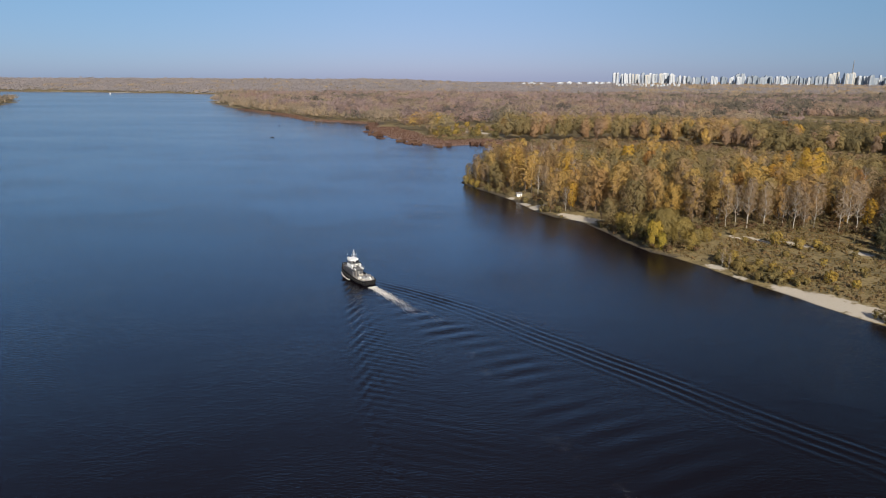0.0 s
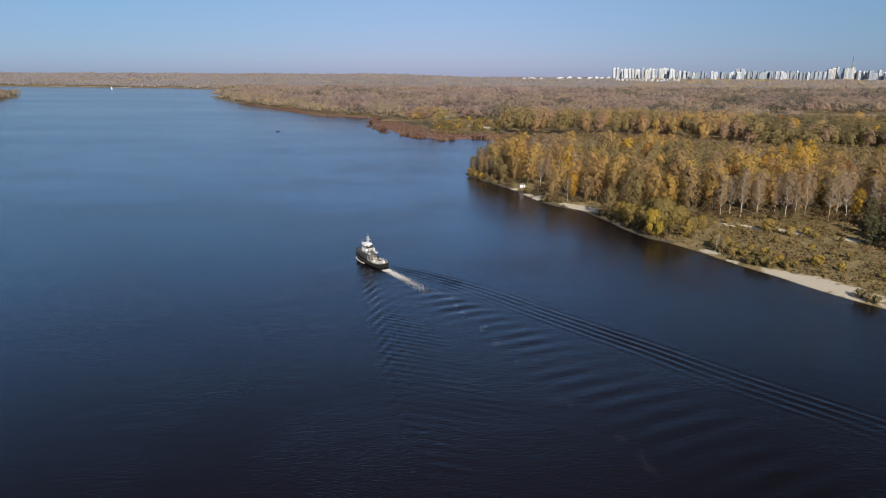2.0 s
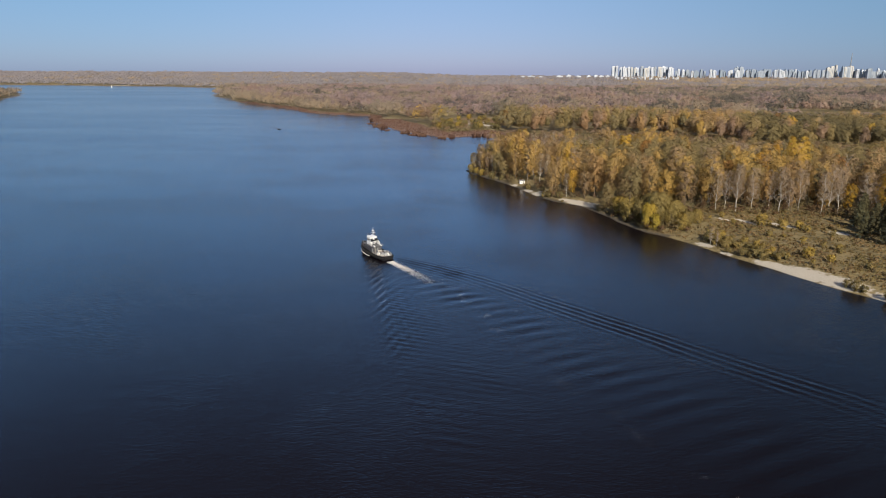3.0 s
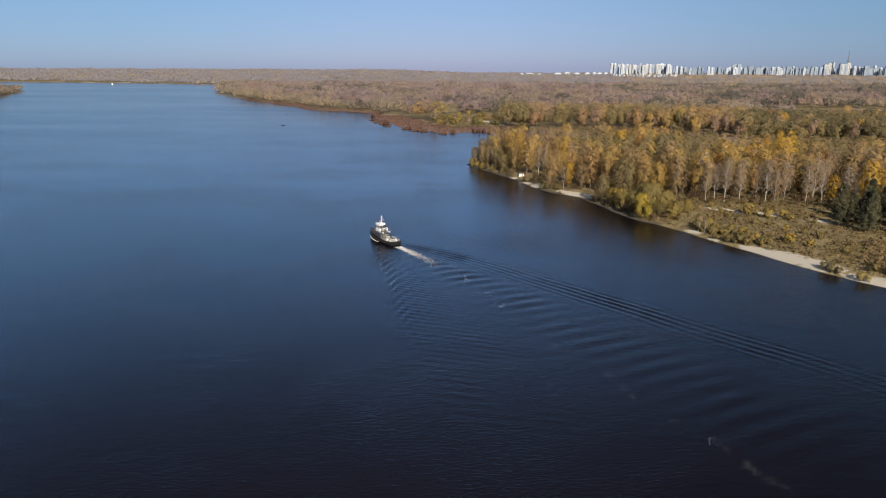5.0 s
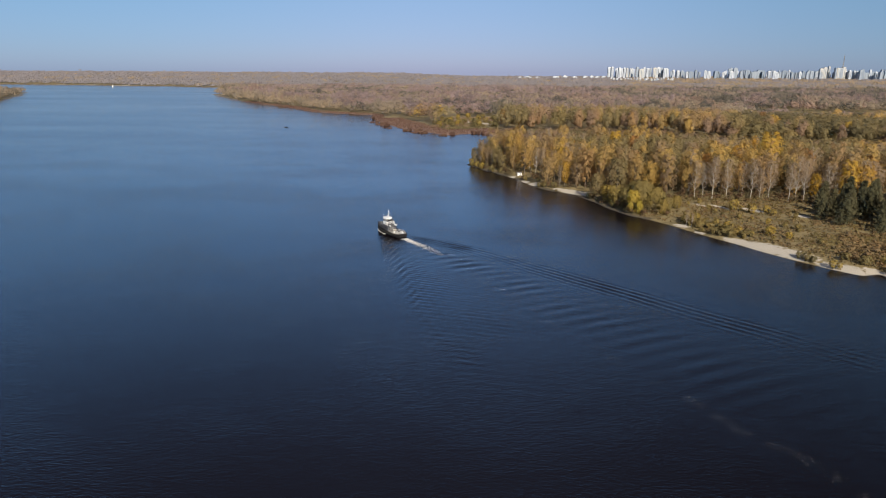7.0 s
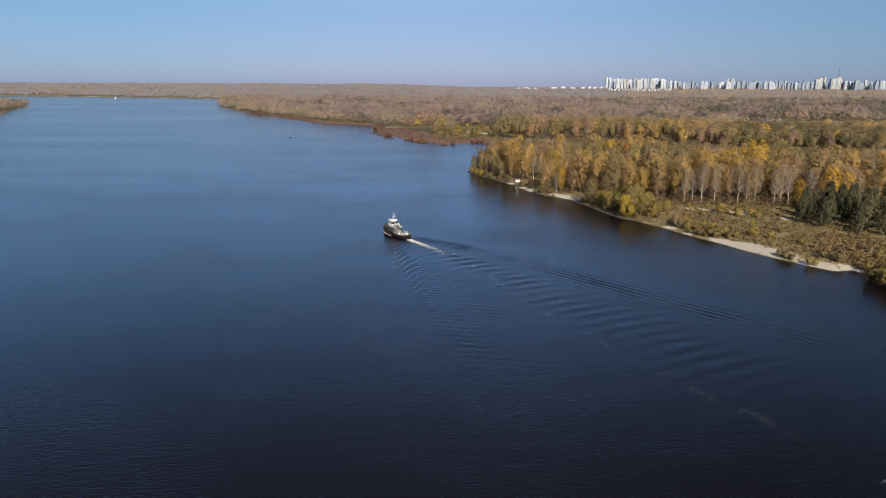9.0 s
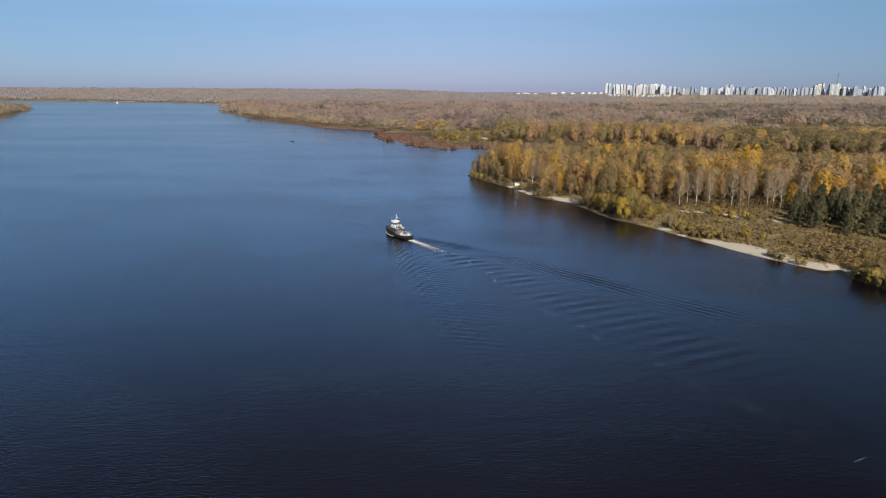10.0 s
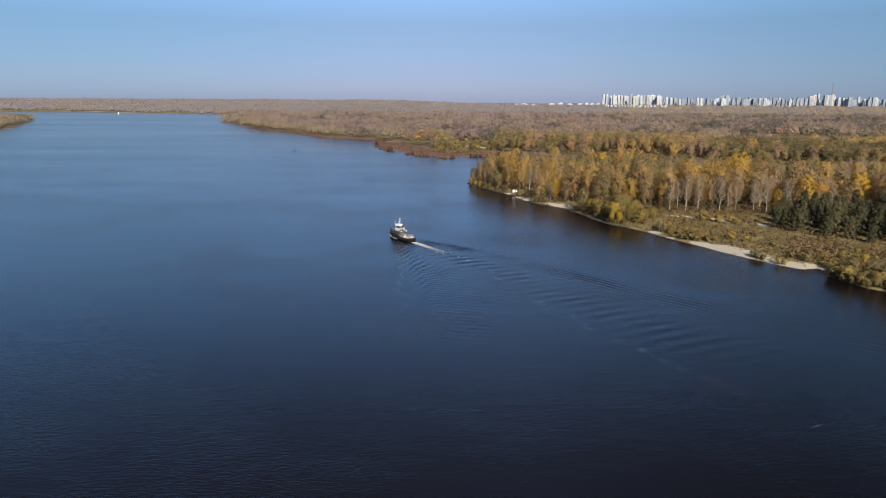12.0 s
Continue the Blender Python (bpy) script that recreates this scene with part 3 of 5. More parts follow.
for i in range(4):
    kind("bare", "birch_tree", "nearly bare tree with a pale trunk and grey twigs", "tree", crown_mesh(40 + i, 25, 6.5, (4.4, 3.6, 5.0, 4.0)[i], 46, 62, 0.21, LEAF_GREY, 1.0, 0.45), trunk_mesh(40 + i, 25, 0.27, 22, 3.4, 0.22, PALE_BARK, 5))
for i in range(3):
    kind("pine", "pine_tree", "dense dark green young pine", "tree", pine_mesh(50 + i, 13, 4.0, NEEDLES), trunk_mesh(50 + i, 12.6, 0.2, 6, 2, 0.3, BARK))
for i in range(3):
    kind("thicket", "willow_thicket", "tall spreading willow thicket with yellow-green leaves", "bush", crown_mesh(55 + i, 14, 0.3, 6.2, 50, 52, 0.32, LEAF_WILLOW), trunk_mesh(55 + i, 12, 0.2, 12, 5, 0.06, BARK))
for i in range(3):
    kind("bush", "willow_bush", "low spreading willow bush with yellow-green leaves", "bush", crown_mesh(60 + i, 4.2, 0.2, 2.9, 18, 20, 0.36, SHRUB), trunk_mesh(60 + i, 3.4, 0.07, 7, 2.4, 0.08, BARK))
for i in range(2):
    kind("goldbush", "willow_bush", "low bush with golden autumn leaves", "bush", crown_mesh(70 + i, 5.0, 0.3, 2.6, 18, 19, 0.38, LEAF_WILLOW, 1.0, 0.2), trunk_mesh(70 + i, 4.4, 0.07, 7, 2.4, 0.08, BARK))
kind("lime", "willow_shrub", "tall upright shrub with bright yellow-green leaves", "bush", crown_mesh(75, 12, 0.2, 4.0, 44, 46, 0.29, LEAF_LIME), trunk_mesh(75, 11, 0.14, 10, 3, 0.06, BARK))

USED = {k: 0 for k in KINDS}
STOOD = []


def plant(key, x, y, scale=1.0, turn=None):
    """Stands a tree of that kind on the ground."""
    i = USED[key]
    USED[key] += 1
    src = KINDS[key][i % len(KINDS[key])]
    z = float(land_height(np.array([x]), np.array([y]))[0])
    m = pose(x, y, z - 0.05, 0, 0, rng.uniform(0, 360) if turn is None else turn)
    s = scale * rng.uniform(0.93, 1.07)
    STOOD.append((x, y))
    if i < len(KINDS[key]):
        src.matrix_world = m
        src.scale = (s, s, s)
        return src
    ob = copy_thing(src, m)
    ob.scale = (s, s, s)
    return ob


# landmark trees along the bank
plant("yellow", 172, 390, 1.40)
plant("rust", -1, 866, 0.95)
plant("rust", 315, 796, 1.0)
plant("rust", 322, 800, 0.9)
plant("yellow", 147, 376, 1.18)
plant("yellow", 191.5, 326, 1.10)
plant("yellow", 43, 424, 0.92)
plant("thicket", 74, 305, 1.15)
plant("lime", 69.3, 297, 1.05)
plant("lime", 72, 294.5, 0.6)
plant("bare", 90, 268, 0.36)
plant("bare", 92, 266, 0.30)
for x, y, s in ((74, 303, 1.2), (81, 300, 0.9), (63, 316, 0.85), (84, 293, 0.62), (77, 310, 0.95), (88, 300, 0.6), (68, 310, 1.0), (86, 309, 0.7), (94, 305, 0.5), (60, 326, 0.7)):
    plant("thicket", x, y, s)
plant("yellow", 86, 468, 1.15)
plant("yellow", 62, 372, 0.75)
plant("gold", 53, 371, 0.95)
for x, y, s in ((3, 463, 1.1), (9, 468, 1.12), (97, 452, 1.1), (128, 372, 0.95), (214, 352, 1.0), (190, 376, 1.05)):
    plant("rust", x, y, s)
plant("bare", 37, 375, 0.62)
for i in range(17):
    x = 112 + 6.2 * i + rng.uniform(-2, 2)
    plant("bare", x, 336 - 0.10 * (x - 100) + rng.uniform(-1, 6), rng.uniform(0.78, 1.02))
for i in range(26):
    f = i / 25
    plant("bush" if i % 3 else "goldbush", 90 + 22 * f + rng.uniform(-1.5, 2.5), 278 - 36 * f + rng.uniform(-1, 4), rng.uniform(0.4, 0.8))
# the pines of the meadow's far end
for x, y, s in ((163, 268, 0.9), (170, 277, 1.0), (176, 260, 0.8), (172, 252, 0.55), (184, 270, 1.15), (183, 250, 0.75), (192, 261, 1.1), (189, 241, 0.6), (198, 252, 1.0), (203, 243, 1.2), (206, 263, 1.25), (166, 286, 0.85), (179, 285, 1.1), (192, 279, 1.1), (212, 237, 0.8), (215, 253, 1.2), (158, 279, 0.7), (201, 272, 1.1), (223, 245, 1.15), (187, 292, 1.1), (174, 313, 0.8), (182, 304, 1.05), (166, 300, 0.7), (193, 300, 1.15), (176, 296, 1.0), (203, 288, 1.2), (212, 276, 1.2)):
    plant("pine", x, y, s * 1.28)
for x, y, s in ((148, 177, 0.42), (152, 171, 0.46), (156, 166, 0.5), (161, 161, 0.46), (166, 156, 0.55), (171, 151, 0.55), (161, 171, 0.5), (168, 164, 0.5), (176, 147, 0.6), (178, 158, 0.55)):
    plant("olive", x, y, s)
for key, x, y, k in (("olive", -23, 478, 0.72), ("bare", -18, 469, 0.66), ("gold", -13, 464, 0.66), ("olive", -16, 481, 0.85), ("bare", -25, 484, 0.55), ("gold", -8, 470, 0.85), ("bare", -9, 458, 0.6)):
    plant(key, x, y, k)
plant("thicket", -26, 476, 0.4)
# bushes of the beach and the meadow
for x, y, s in ((98.5, 251.5, 0.95), (101, 249, 0.9), (104, 246, 0.8), (94, 257, 0.6), (122.6, 210, 0.85), (121, 213.2, 0.75), (124, 208.2, 0.6), (136, 208, 0.8), (141, 203, 0.9), (28, 378, 0.8), (33, 372, 0.9), (24, 392, 0.6), (15, 402, 0.8), (92, 268, 0.75), (95, 264, 0.85), (91, 275, 0.9), (99, 262, 0.8), (103, 259, 0.7), (98, 271, 0.8)):
    plant("bush", x, y, s)
for x, y, s in ((128.2, 200.8, 0.75), (130, 199.5, 0.55), (121, 246, 0.9), (127, 240, 0.7), (124, 250, 0.6), (93, 279, 0.9), (97, 277, 0.9), (104, 268, 0.8), (108, 264, 0.7), (131, 297, 1.1), (139, 299, 0.8), (124, 305, 1.2), (147, 192, 0.9), (150, 186, 1.0), (155, 196, 0.9), (152, 178, 1.0), (149, 204, 0.8), (160, 210, 0.9), (165, 200, 1.0)):
    plant("goldbush", x, y, s)
for x, y, s in ((146, 176, 0.9), (148, 171, 0.8), (151, 167, 0.9), (156, 172, 1.0), (158, 163, 0.9), (162, 158, 1.0), (166, 166, 1.0), (170, 156, 1.0), (172, 176, 1.1), (178, 166, 1.0)):
    plant("bush", x, y, s)


def scatter(x0, y0, x1, y1, step, seed):
    """Uneven points, about a step apart, in a rectangle of the plan."""
    r = np.random.default_rng(seed)
    X, Y = np.meshgrid(np.arange(x0, x1, step), np.arange(y0, y1, step))
    X = X.ravel() + r.uniform(-0.48, 0.48, X.size) * step
    Y = Y.ravel() + r.uniform(-0.48, 0.48, Y.size) * step
    return X, Y


def meadow(x, y):
    """The open strip between the beach and the wood."""
    return (y < 338 - 0.10 * (x - 100) + 5 * waves_noise(x, y, 14, 21)) & (x > 60 + 0.0 * y)


# the wood on the point: the front trees one by one, those behind as one mass
X, Y = scatter(-32, 225, 420, 585, 10.0, 31)
d = shore(X, Y)
ok = (d > 3.2) & (Y < 526 - 0.5 * np.clip(X - 170, 0, 80)) & ~(meadow(X, Y) & (X < 232)) & (X < 0.60 * (Y + 115))
ok &= ~((Y < 300) & (X < 200)) & (np.hypot(X - 10, Y - 417) > 9.5)
lane = 0.293 * (X - 11.5) - 0.956 * (Y - 421.5)
ok &= ~((lane > 0) & (lane < 32) & (np.abs(0.956 * (X - 11.5) + 0.293 * (Y - 421.5)) < 5.5))
_, at_ = ground_sheet(X, Y)
ok &= at_["sand"] < 0.45
X, Y, d = X[ok], Y[ok], d[ok]
front = np.minimum(d, np.abs(Y - (338 - 0.10 * (X - 100))) + np.where(X > 60, 0, 99))
order = np.argsort(front + 6 * rng.uniform(size=len(X)))
mix = np.clip(0.5 + 0.42 * waves_noise(X, Y, 21, 34) + 0.5 * (rng.uniform(size=len(X)) - 0.5), 0, 1)
grove = waves_noise(X, Y, 38, 33)
picked = order[:210]
rest = order[210:]
for i in picked:
    gv, u = grove[i] + 0.35 * (X[i] > 110), mix[i]
    key = "bare" if gv > 0.25 and u < 0.42 else "yellow" if u > 0.84 else "olive" if gv < -0.1 and u < 0.42 else "green" if u < 0.12 else "gold"
    if X[i] < 10 and u < 0.25:
        key = "olive"
    plant(key, X[i], Y[i], rng.uniform(0.66, 1.16) * (0.72 if d[i] < 8 else 0.88 if d[i] < 16 else 1.0))


def mass(name, label, x, y, h, rad, tone, per, mat, seed, low=0.3, size=0.42, even=0.0, dense=False, fine=False):
    """A joined mass of far trees: each crown is a cloud of leaf clumps."""
    if not len(x):
        return None
    r = np.random.default_rng(seed)
    n = len(x)
    z = land_height(x, y)
    u = r.normal(size=(n, per, 3))
    u /= np.linalg.norm(u, axis=2, keepdims=True)
    u[:, :, 2] = np.where(u[:, :, 2] < -0.25, -u[:, :, 2], u[:, :, 2])
    # five lobes to a crown
    lobes = r.normal(size=(n, 5, 3))
    lobes *= 0.46 / np.linalg.norm(lobes, axis=2, keepdims=True)
    lobes[:, 0] = (0, 0, 0.42)
    w = lobes[np.arange(n)[:, None], r.integers(0, 5, (n, per))] + u * 0.6 * r.uniform(0.9, 1.05, (n, per, 1))
    mid = h * (1 + low) / 2
    c = np.stack([x[:, None] + w[:, :, 0] * rad[:, None], y[:, None] + w[:, :, 1] * rad[:, None], (z + mid)[:, None] + w[:, :, 2] * (h * (1 - low) / 2)[:, None]], 2).reshape(-1, 3)
    nn = (u * 0.8 + w * 0.6 + 0.15 * r.normal(size=u.shape) + np.array([0, 0, 0.15])).reshape(-1, 3)
    nn = nn * (1 - even) + even * np.array(SUN_TO) * 1.4
    s = np.repeat(rad * size, per) * r.uniform(0.6, 1.4, n * per)
    v, f = leaf_quads(c, nn, s, r)
    soft = (u * np.array([0.8, 0.8, 0.6]) + w * 0.7 + 0.14 * r.normal(size=u.shape) + np.array([0, 0, 0.15])).reshape(-1, 3)
    soft = soft * (1 - even) + even * np.array([0.15, -0.6, 0.6])
    corners = 4
    if fine:
        corners, v, f = 3, v.reshape(-1, 4, 3)[:, :3].reshape(-1, 3), np.arange(3 * n * per).reshape(-1, 3)
    soft, tones = np.repeat(soft, corners, 0), np.repeat(tone, per * corners)
    if dense:
        size3 = np.stack([rad, rad, h * (1 - low) / 2], 1)
        mids = np.stack([x, y, z + mid], 1)[:, None, :] + lobes * size3[:, None, :]
        hv, hf = hearts(mids.reshape(-1, 3), np.repeat(size3 * 0.36, 5, 0), r)
        v, f = np.concatenate([v, hv]), np.concatenate([f, hf + len(v)])
        k = len(BALL)
        deep = np.repeat(lobes.reshape(-1, 3), k, 0) * 0.9 + np.tile(BALL, (5 * n, 1)) * 0.7 + np.array([0, 0, 0.15])
        soft = np.concatenate([soft, deep * (1 - even) + even * np.array([0.15, -0.6, 0.6])])
        tones = np.concatenate([tones, np.repeat(tone, 5 * k)])
    soft /= np.linalg.norm(soft, axis=1, keepdims=True)
    ob = new(name, mesh_of(name, v, f, mat, {"tone": tones}, False, soft))
    return tagged(ob, label, "trees", kind="stuff")


# the rest of the wood on the point
X2, Y2 = X[rest], Y[rest]
g2, m2 = grove[rest], mix[rest]
pick = np.where(m2 > 0.93, 2, np.where((g2 < 0.45) & (m2 < 0.7) | (Y2 > 478) & (m2 < 0.85), 1, np.where((g2 > 0.35) & (m2 < 0.5), 3, 0)))
for i, (nm, lb, mt) in enumerate((("golden_wood", "wood of golden-brown autumn poplars on the point", LEAF_GOLD), ("olive_wood", "wood of olive green willows on the point", LEAF_OLIVE), ("yellow_wood", "scattered bright yellow trees in the wood", LEAF_YELLOW), ("bare_wood", "nearly bare grey-brown trees in the wood", LEAF_GREY))):
    k = pick == i
    n = int(k.sum())
    mass(nm, lb, X2[k], Y2[k], np.where(Y2[k] > 465, rng.uniform(21, 25, n), rng.uniform(20, 28, n)), rng.uniform(4.8, 7.0, n), rng.uniform(0, 1, n), 150, mt, 80 + i, 0.12, 0.16, 0.12, i != 3)

# woods beyond the creek, out to the horizon; past 1000 m their colours carry the haze
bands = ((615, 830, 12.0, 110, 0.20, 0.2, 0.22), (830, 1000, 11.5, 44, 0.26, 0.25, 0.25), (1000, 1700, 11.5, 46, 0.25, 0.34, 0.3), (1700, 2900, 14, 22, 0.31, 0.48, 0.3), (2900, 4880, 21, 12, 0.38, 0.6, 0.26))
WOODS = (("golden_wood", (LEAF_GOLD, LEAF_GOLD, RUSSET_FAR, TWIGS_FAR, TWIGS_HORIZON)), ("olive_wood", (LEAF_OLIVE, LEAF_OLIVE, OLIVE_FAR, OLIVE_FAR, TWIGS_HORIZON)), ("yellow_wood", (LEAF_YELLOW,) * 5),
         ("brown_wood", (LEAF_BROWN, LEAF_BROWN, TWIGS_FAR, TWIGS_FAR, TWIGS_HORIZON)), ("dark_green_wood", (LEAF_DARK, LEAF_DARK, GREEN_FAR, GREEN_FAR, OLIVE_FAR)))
for bi, (y0, y1, step, per, size, even, vary) in enumerate(bands):
    X, Y = scatter(-0.84 * (y1 + 110), y0, 0.6 * (y1 + 110), y1, step, 100 + bi)
    ok = (X > -0.83 * (Y + 112) - 20) & (X < 0.57 * (Y + 112) + 20)
    X, Y = X[ok], Y[ok]
    d = shore(X, Y)
    rim = np.where((Y > 700) & (Y < 1500) & (X < 0), np.where(Y < 1010, 46, 17), np.where(Y > 2900, 26, 6))
    open_land = (waves_noise(X, Y * 2.2, 130, 41) > 0.62) & (d > 60) & (Y > 900)
    open_land |= (waves_noise(X, Y * 0.7, 42, 56) + 0.4 * waves_noise(X, Y, 17, 57) > 0.62) & (d > 25) & (Y > 985)
    open_land |= (Y > 1165) & (Y < 1300) & (X > 490 + 0.5 * (Y - 1180)) & (X < 800)
    scrub = (Y > 980) & (Y < 1300) & (X > 440 + 0.42 * (Y - 1180)) & (X < 800)
    open_land |= (Y > 1395) & (Y < 1450) & (X > 260) & (X < 480)
    strip = Y < np.interp(X, (130, 200, 260, 400), (772, 740, 650, 625)) + 10 * waves_noise(X, Y, 25, 44)
    strip |= (X < -6) & (X > -92) & (Y < 985)
    ok = (d > rim) & ~open_land & ~strip
    X, Y, d, scrub = X[ok], Y[ok], d[ok], scrub[ok]
    n = len(X)
    g = waves_noise(X * 0.6, Y * 0.6, 75, 42) + 0.6 * waves_noise(X, Y, 28, 43)
    u = np.clip(0.5 + 0.50 * waves_noise(X, Y * 0.5, 46, 46) + 0.22 * waves_noise(X, Y, 23, 47) + 0.34 * (rng.uniform(size=n) - 0.5), 0, 0.98)
    u = np.where((rng.uniform(size=n) > 0.994) & (bi < 2), 1.0, u)
    u = np.where((X < -1000) & (Y < 2200), u * 0.3, u)
    front = np.clip(1.3 - (Y - 740) / 260, 0, 1)
    right = smooth01((X / Y - 0.16) / 0.12)
    pick = np.where(u > 0.99, 2,
                    np.where((g + 0.7 * front * right > 0.80), 4,
                             np.where((u < 0.34 - 0.01 * front) | ((d < 50) & (u < 0.85)), 1,
                                      np.where(u > np.where(X > 120, 0.70 - 0.16 * front, 0.86), 0, 3))))
    # right-hand woods greener, their tone also lowered as lens fall-off put into colour
    far_side = smooth01((X / Y - 0.1) / 0.15) * (bi > 1)
    pick = np.where((waves_noise(X, Y * 0.45, 60, 51) + 0.5 * waves_noise(X, Y, 19, 52) + 0.72 * far_side > 0.82) & (bi > 1), 4, pick)
    pick = np.where((waves_noise(X, Y * 0.4, 90, 53) + 0.6 * far_side > 0.75) & (pick == 3), 1, pick)
    tall = (1 + (0.35 * (rng.uniform(size=n) > 0.9) + 0.28 * waves_noise(X, Y * 0.5, 48, 54)) * (bi > 1)) * (16 + front * np.interp(X, (180, 260), (11, 6)) - 2 * ((X < -1000) & (Y < 2200)) - 2 * (bi > 3)) * np.where(scrub, 0.4, 1)
    for i, (nm, mts) in enumerate(WOODS):
        k = pick == i
        m = int(k.sum())
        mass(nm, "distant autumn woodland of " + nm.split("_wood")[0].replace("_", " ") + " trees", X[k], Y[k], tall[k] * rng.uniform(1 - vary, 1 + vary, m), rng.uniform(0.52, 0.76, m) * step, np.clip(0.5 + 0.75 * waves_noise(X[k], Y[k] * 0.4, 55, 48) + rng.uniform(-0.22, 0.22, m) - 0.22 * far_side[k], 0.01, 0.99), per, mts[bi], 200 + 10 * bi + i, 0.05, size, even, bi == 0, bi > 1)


# scrub of the low ground behind the wood and round the far sand
X, Y = scatter(-95, 520, 460, 985, 5.5, 63)
d = shore(X, Y)
_, at_ = ground_sheet(X, Y)
ok = (d > 2) & (Y < np.interp(X, (-6, 0, 130, 200, 260, 400), (985, 775, 775, 745, 655, 630)) + 12) & (X < 0.6 * (Y + 112)) & (at_["sand"] < 0.3)
ok &= (Y < 760) | (waves_noise(X, Y, 22, 64) > -0.55)
ok &= (X > -2) | (d > 30)
X, Y = X[ok], Y[ok]
pick = waves_noise(X, Y, 30, 65) + rng.uniform(-0.6, 0.6, len(X))
for nm, lb, mt, k in (("olive_scrub", "low olive scrub on the flat ground behind the wood", LEAF_DARK, pick < 0.0), ("russet_scrub", "low russet scrub on the flat ground behind the wood", LEAF_BROWN, pick >= 0.0)):
    m = int(k.sum())
    mass(nm, lb, X[k], Y[k], np.where(Y[k] > 780, rng.uniform(1.6, 5.0, m), rng.uniform(3, 8, m)), rng.uniform(2.2, 4.4, m), rng.uniform(0, 1, m), 22, mt, 310 + m, 0.0, 0.27)


# brush under the wood's edge
X, Y = scatter(-30, 230, 300, 540, 3.0, 61)
d = shore(X, Y)
edge = np.abs(Y - (338 - 0.10 * (X - 100)))
ok = (((d > 1.2) & (d < 13) & (Y > 290)) | ((edge < 9) & (X > 95) & (X < 0.60 * (Y + 115)))) & (Y < 540)
_, at_ = ground_sheet(X, Y)
ok &= (rng.uniform(size=len(X)) < 0.8) & (at_["sand"] < 0.3) & (np.hypot(X - 10, Y - 416) > 9)
X, Y = X[ok], Y[ok]
n = len(X)
pick = rng.uniform(size=n)
for nm, lb, mt, k in (("brown_brush", "low brown undergrowth along the edge of the wood", UNDERGROWTH, pick < 0.5), ("olive_brush", "low olive undergrowth along the edge of the wood", LEAF_DARK, pick >= 0.5)):
    m = int(k.sum())
    mass(nm, lb, X[k], Y[k], rng.uniform(2.0, 6.5, m), rng.uniform(1.5, 2.9, m), rng.uniform(0, 1, m), 40, mt, 300 + m, 0.0, 0.2)


def tufts(name, label, x, y, h, mat, seed, category):
    """Upright leaning blades of grass or reed, joined."""
    r = np.random.default_rng(seed)
    n = len(x)
    z = land_height(x, y)
    a = r.uniform(0, math.pi, n)
    w = h * r.uniform(0.35, 0.7, n)
    dx, dy = np.cos(a) * w, np.sin(a) * w
    lx, ly = r.normal(size=n) * h * 0.3, r.normal(size=n) * h * 0.3
    lo = z - 0.05
    p = [np.stack(q, 1) for q in ((x - dx, y - dy, lo), (x + dx, y + dy, lo), (x + dx * 1.2 + lx, y + dy * 1.2 + ly, z + h * r.uniform(0.7, 1.1, n)), (x - dx * 1.1 + lx, y - dy * 1.1 + ly, z + h))]
    v = np.stack(p, 1).reshape(-1, 3)
    ob = new(name, mesh_of(name, v, np.arange(4 * n).reshape(-1, 4), mat, {"tone": np.repeat(0.5 + 0.5 * waves_noise(x, y, 9, seed), 4)}))
    return tagged(ob, label, category, kind="stuff")


X, Y = scatter(60, 150, 235, 345, 1.25, 71)
d = shore(X, Y)
_, at_ = ground_sheet(X, Y)
ok = (d > 2.5) & meadow(X, Y) & (at_["sand"] < 0.35) & (waves_noise(X, Y, 6, 72) + 0.6 * waves_noise(X, Y, 2.5, 73) > -0.25)
tufts("meadow_grass", "dry tufted autumn grass of the bank meadow", X[ok], Y[ok], rng.uniform(0.25, 0.8, int(ok.sum())), GRASS, 74, "grass")
X, Y = scatter(64, 150, 235, 342, 2.6, 171)
d = shore(X, Y)
_, at_ = ground_sheet(X, Y)
ok = (d > 3) & meadow(X, Y) & (at_["sand"] < 0.3) & (waves_noise(X, Y, 12, 172) + 0.5 * waves_noise(X, Y, 5, 173) > -0.1) & (X < 0.6 * (Y + 112))
X, Y = X[ok], Y[ok]
k = rng.uniform(size=len(X)) < 0.5
mass("meadow_scrub", "low olive scrub scattered over the meadow", X[k], Y[k], rng.uniform(0.7, 1.9, int(k.sum())), rng.uniform(0.8, 1.6, int(k.sum())), rng.uniform(0, 1, int(k.sum())), 16, SHRUB, 401, 0.0, 0.28)
mass("russet_scrub", "low russet scrub scattered over the meadow", X[~k], Y[~k], rng.uniform(0.6, 1.6, int((~k).sum())), rng.uniform(0.8, 1.5, int((~k).sum())), rng.uniform(0, 1, int((~k).sum())), 16, RUSSET_SCRUB, 402, 0.0, 0.28)
X, Y = scatter(138, 160, 236, 246, 3.0, 181)
d = shore(X, Y)
_, at_ = ground_sheet(X, Y)
ok = (d > 3) & (at_["sand"] < 0.3) & (waves_noise(X, Y, 15, 182) > -0.35) & (X < 0.6 * (Y + 112))
X, Y = X[ok], Y[ok]
k = waves_noise(X, Y, 10, 183) < 0.1
mass("brown_brush", "dense russet brown brush behind the beach", X[k], Y[k], rng.uniform(1.2, 3.2, int(k.sum())), rng.uniform(1.4, 2.6, int(k.sum())), rng.uniform(0, 1, int(k.sum())), 24, RUSSET_SCRUB, 403, 0.0, 0.24)
